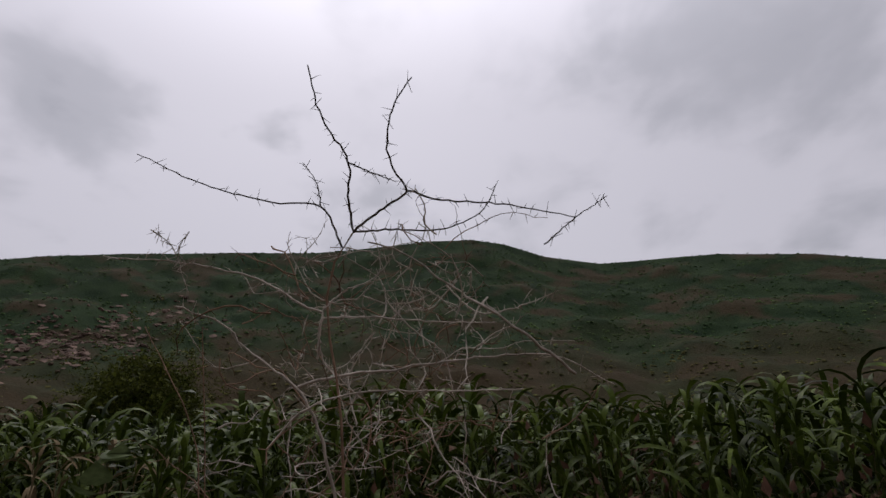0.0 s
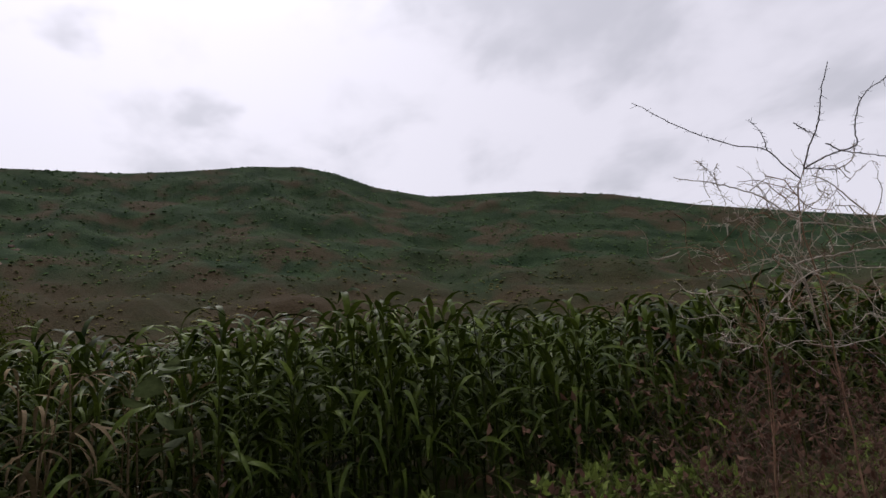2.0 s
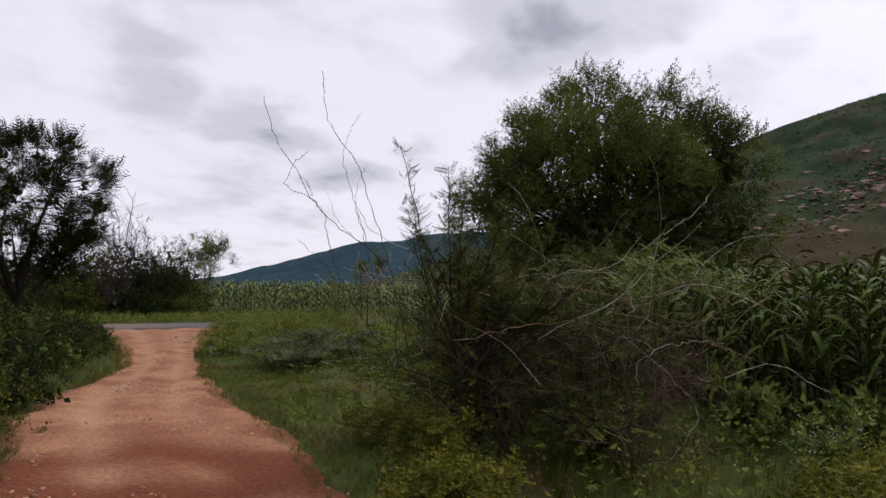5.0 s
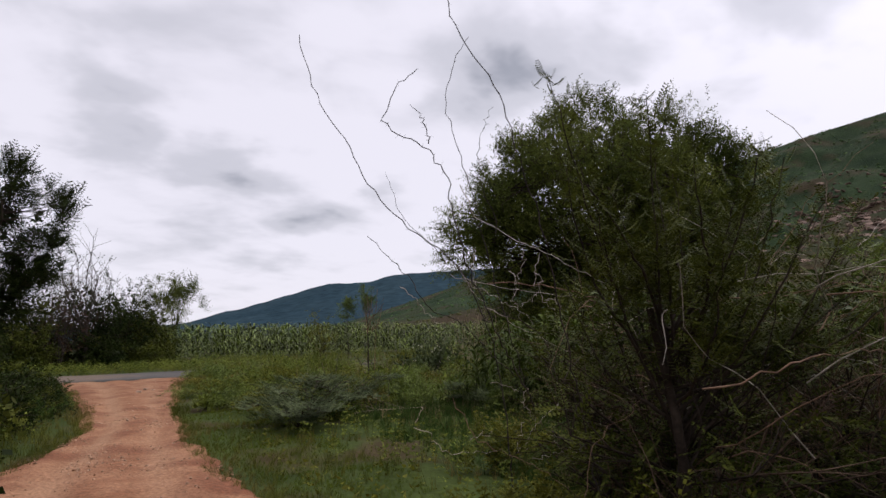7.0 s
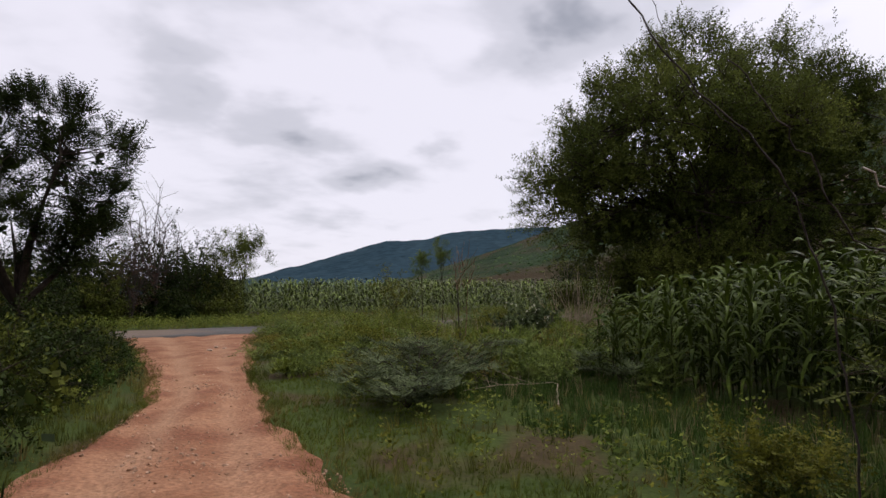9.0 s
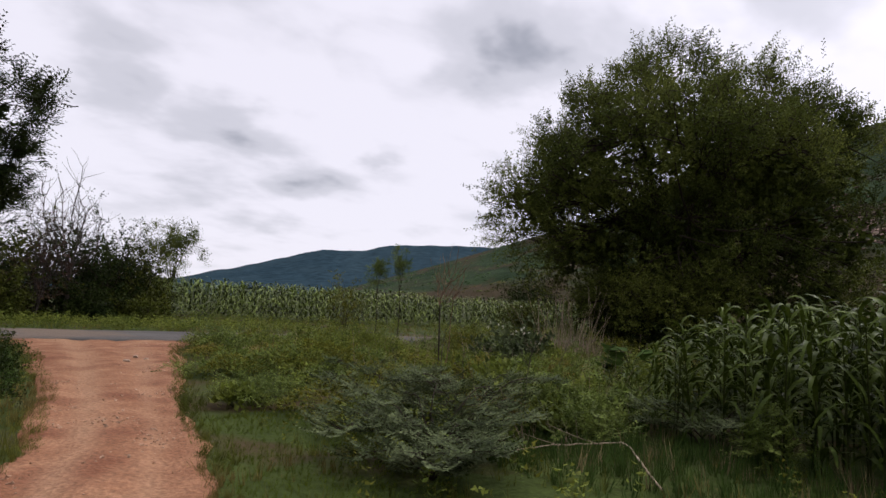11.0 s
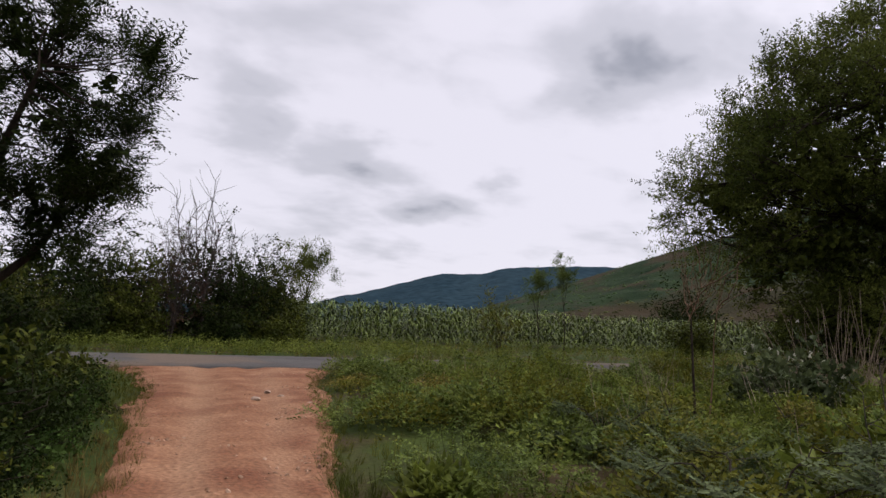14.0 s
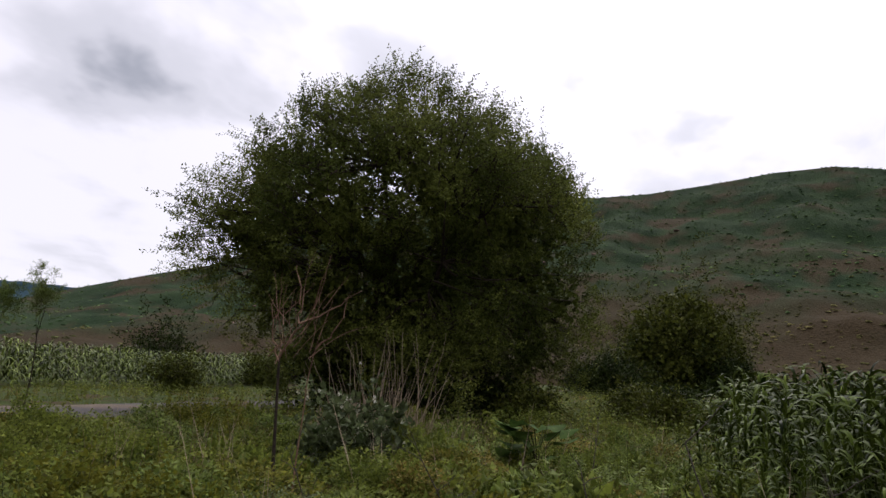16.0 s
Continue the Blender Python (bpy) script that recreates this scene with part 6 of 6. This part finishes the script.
# shrubs at the foot of the slope
for i, (x, y, rad, h) in enumerate([(-29.0, 64.0, 7.4, 12.2), (-25.0, 60.0, 3.2, 4.4), (-33.5, 55.0, 3.0, 4.0), (-34.5, 52.0, 3.0, 3.4), (-31.2, 25.0, 1.2, 1.9), (-68.4, 38.0, 3.2, 7.0), (-26.5, 38.0, 1.6, 2.0), (-33.2, 20.0, 2.0, 2.4), (-36.5, 20.6, 2.0, 2.4), (-31.6, 23.5, 1.6, 2.0), (-29.6, 21.5, 1.1, 1.4), (-25.6, 26.0, 1.2, 1.5), (-23.4, 22.0, 0.9, 1.1), (-27.8, 31.0, 1.4, 1.8), (-22.6, 34.0, 1.4, 1.8), (-52.0, 26.0, 1.6, 2.4), (-58.0, 40.0, 2.5, 3.5)]):
    shrub("slope_shrub", "rounded dark green shrub at the foot of the slope", "shrub", (x, y), rad, h, M_DARKTREE if 0 < i < 10 else M_THORNLEAF, int(8 + 3 * rad), 9, 6 if rad < 4 else 15, LEAFY_FAR, min(0.12 * rad + 0.36, 0.75), M_BARK, "shrubs on the slope", 450 + i, width=0.03, low=0, fill=int(40 + (14 if rad < 4 else 32) * rad * rad))

# ---- growth and rocks on the hill ----
r = np.random.default_rng(77)
n = 24000
az = r.uniform(-95, 74, n)
dist = np.where(r.random(n) < 0.5, r.uniform(256, 440, n), r.uniform(410, HILL_FAR + 6, n))
hx, hy, hz = hill_at(az, np.minimum(dist, HILL_FAR))
size = 0.6 + 1.6 * r.random(n) ** 2.0
cover = 1.3 * ripple(hx, hy, 61, 60) + 0.8 * ripple(hx, hy, 62, 22) + 0.15 * r.normal(0, 1, n)
keep = (cover < 0.15 + 0.5 * np.clip((dist - 335) / 160, 0, 1)) & ((az < 46) | (r.random(n) < 0.35))
upper = dist + 40 * ripple(hx, hy, 63, 120) + 18 * r.normal(0, 1, n) > 385


def dome(seed):
    """A low rounded bush seen from afar, 1 wide."""
    d = np.random.default_rng(seed)
    rings = []
    for wide, high in ((0.5, -0.12), (0.42, 0.2)):
        a = np.arange(6) * np.pi / 3 + d.uniform(-0.3, 0.3, 6)
        w = wide * d.uniform(0.7, 1.25, 6)
        rings.append(np.c_[np.cos(a) * w, np.sin(a) * w, high + d.uniform(-0.07, 0.07, 6)])
    v = np.r_[rings[0], rings[1], [[*d.normal(0, 0.08, 2), 0.38]]] * [1, 1, 0.6]
    f = [(k, (k + 1) % 6, 6 + (k + 1) % 6, 6 + k) for k in range(6)] + [(6 + k, 6 + (k + 1) % 6, 12, 12) for k in range(6)]
    return v, np.array([t for q in f for t in ((q[0], q[1], q[2]), (q[0], q[2], q[3])) if len(set(t)) == 3])


CLUMPS = [dome(k) for k in (1, 2, 3, 4)]
for chosen, mat, label in ((keep & upper, M_SCRUB, "dense dark green scrub covering the upper hillside"), (keep & ~upper, M_LOWSCRUB, "sparse olive scrub on the lower hillside")):
    pieces = []
    for k in range(4):
        m = np.where(chosen)[0][k::4]
        pieces.append(scatter(CLUMPS[k], np.c_[hx[m], hy[m], hz[m] + 0.05 * size[m]], r.normal(0, 0.15, (len(m), 3)) + [0, 0, 1], 1.35 * size[m], r))
    tagged(build("hill_scrub", join(pieces), mat, True), label, "scrub", kind="stuff")
n = 300
az = r.uniform(-95, 72, n)
cx, cy, cz = hill_at(az, np.full(n, HILL_FAR))
s = 0.6 + 1.7 * r.random(n) ** 3
tagged(build("ridge_trees", scatter(leaf_clump(9, r, 0.7), np.c_[cx, cy, cz + s * 0.12], r.normal(0, 1, (n, 3)), s, r), M_SCRUB, False), "small trees along the ridge line", "trees", kind="stuff")


def boulder(seed):
    b = np.random.default_rng(seed)
    bm = bmesh.new()
    bmesh.ops.create_icosphere(bm, subdivisions=2, radius=0.5)
    for vert in bm.verts:
        vert.co *= 1 + b.uniform(-0.22, 0.22)
        vert.co.z *= 0.55
    v = np.array([vert.co[:] for vert in bm.verts])
    f = np.array([[q.index for q in face.verts] + [face.verts[2].index] for face in bm.faces])[:, :3]
    bm.free()
    return v, f


ROCKS = [boulder(s) for s in (1, 2, 3)]
pieces = []
for k in range(3):
    n = 210
    az = r.normal(28.5, 5.0, n)
    dist = r.normal(415, 28, n) + (30 - az) * 3 + 20 * np.sin(az * 1.3)
    x, y, z = hill_at(az, np.clip(dist, 265, 560))
    pieces.append(scatter(ROCKS[k], np.c_[x, y, z + 0.2], r.normal(0, 0.3, (n, 3)) + [0, 0, 1], r.uniform(1.0, 5.0, n) * r.uniform(0.4, 1, n), r))
n = 150
az = r.normal(28.5, 5.0, n)
dist = r.normal(415, 30, n) + (30 - az) * 3 + 20 * np.sin(az * 1.3)
x, y, z = hill_at(az, np.clip(dist, 265, 560))
down = np.c_[0.42 * np.sin(np.radians(az)), -0.42 * np.cos(np.radians(az)), np.full(n, 0.9)] + r.normal(0, 0.06, (n, 3))
slab = (ROCKS[0][0] * [1.0, 1.0, 0.22], ROCKS[0][1])
pieces.append(scatter(slab, np.c_[x, y, z + 0.1], down, r.uniform(2.0, 6.5, n), r))
tagged(build("rock_outcrop", join(pieces), M_ROCK, False), "reddish broken rocks on the lower hillside", "rocks", kind="stuff")

# stones and gravel
for i, (x, y, s) in enumerate([(-32.3, 2.95, 0.26), (-32.0, 3.2, 0.22), (-32.6, 3.3, 0.16), (-30.0, 0.1, 0.14), (-30.4, 0.5, 0.11), (-31.0, 0.3, 0.12), (-33.0, 2.5, 0.15), (-31.6, 2.6, 0.10), (-29.6, 0.9, 0.10)]):
    ob = build("stone", (ROCKS[i % 3][0] * s, ROCKS[i % 3][1]), M_STONE, False)
    ob.matrix_world = pose(x, y, float(land(x, y)) + s * 0.2, 0, 0, i * 47)
    tagged(ob, "pale stone at the edge of the dirt track", "stone", "stones by the track")


def pebble(seed):
    b = np.random.default_rng(seed)
    bm = bmesh.new()
    bmesh.ops.create_icosphere(bm, subdivisions=1, radius=0.5)
    for vert in bm.verts:
        vert.co *= 1 + b.uniform(-0.28, 0.28)
        vert.co.z *= 0.6
    v, f = np.array([vert.co[:] for vert in bm.verts]), np.array([[q.index for q in face.verts] for face in bm.faces])
    bm.free()
    return v, f


n = 15000
px = r.uniform(-36.5, -8, n)
across = r.uniform(-0.97, 0.98, n)
py = track_mid(px) + across * track_half(px)
heap = ripple(px, py, 66, 1.7) + 0.6 * ripple(px, py, 67, 5.0) + 0.2 * np.clip(np.abs(across) - 0.6, 0, 1) - 0.35 * np.exp(-(((across + 0.34) / 0.2) ** 2)) + 0.8 * np.exp(-(((across + 0.22) / 0.2) ** 2) - ((px + 18.9) / 1.3) ** 2) + 0.25 * r.normal(0, 1, n) > 0.42
px, py = px[heap], py[heap]
rut = np.exp(-(((np.abs(py - track_mid(px)) - 0.48) / 0.22) ** 2))
pz = land(px, track_mid(px)) + 0.041 - 0.045 * rut + 0.010 * ripple(px, py, 13, 0.9) + 0.009 * ripple(px, py, 14, 0.45) - 0.09 * np.abs(across[heap]) ** 10
pebbles = [scatter(pebble(k), np.c_[px, py, pz][k::3], r.normal(0, 1, (len(px[k::3]), 3)) * [0.4, 0.4, 1], 0.010 + 0.045 * r.random(len(px[k::3])) ** 3.0, r) for k in range(3)]
tagged(build("gravel", join(pebbles), M_GRAVEL, False), "loose gravel on the red dirt track", "gravel", kind="stuff")
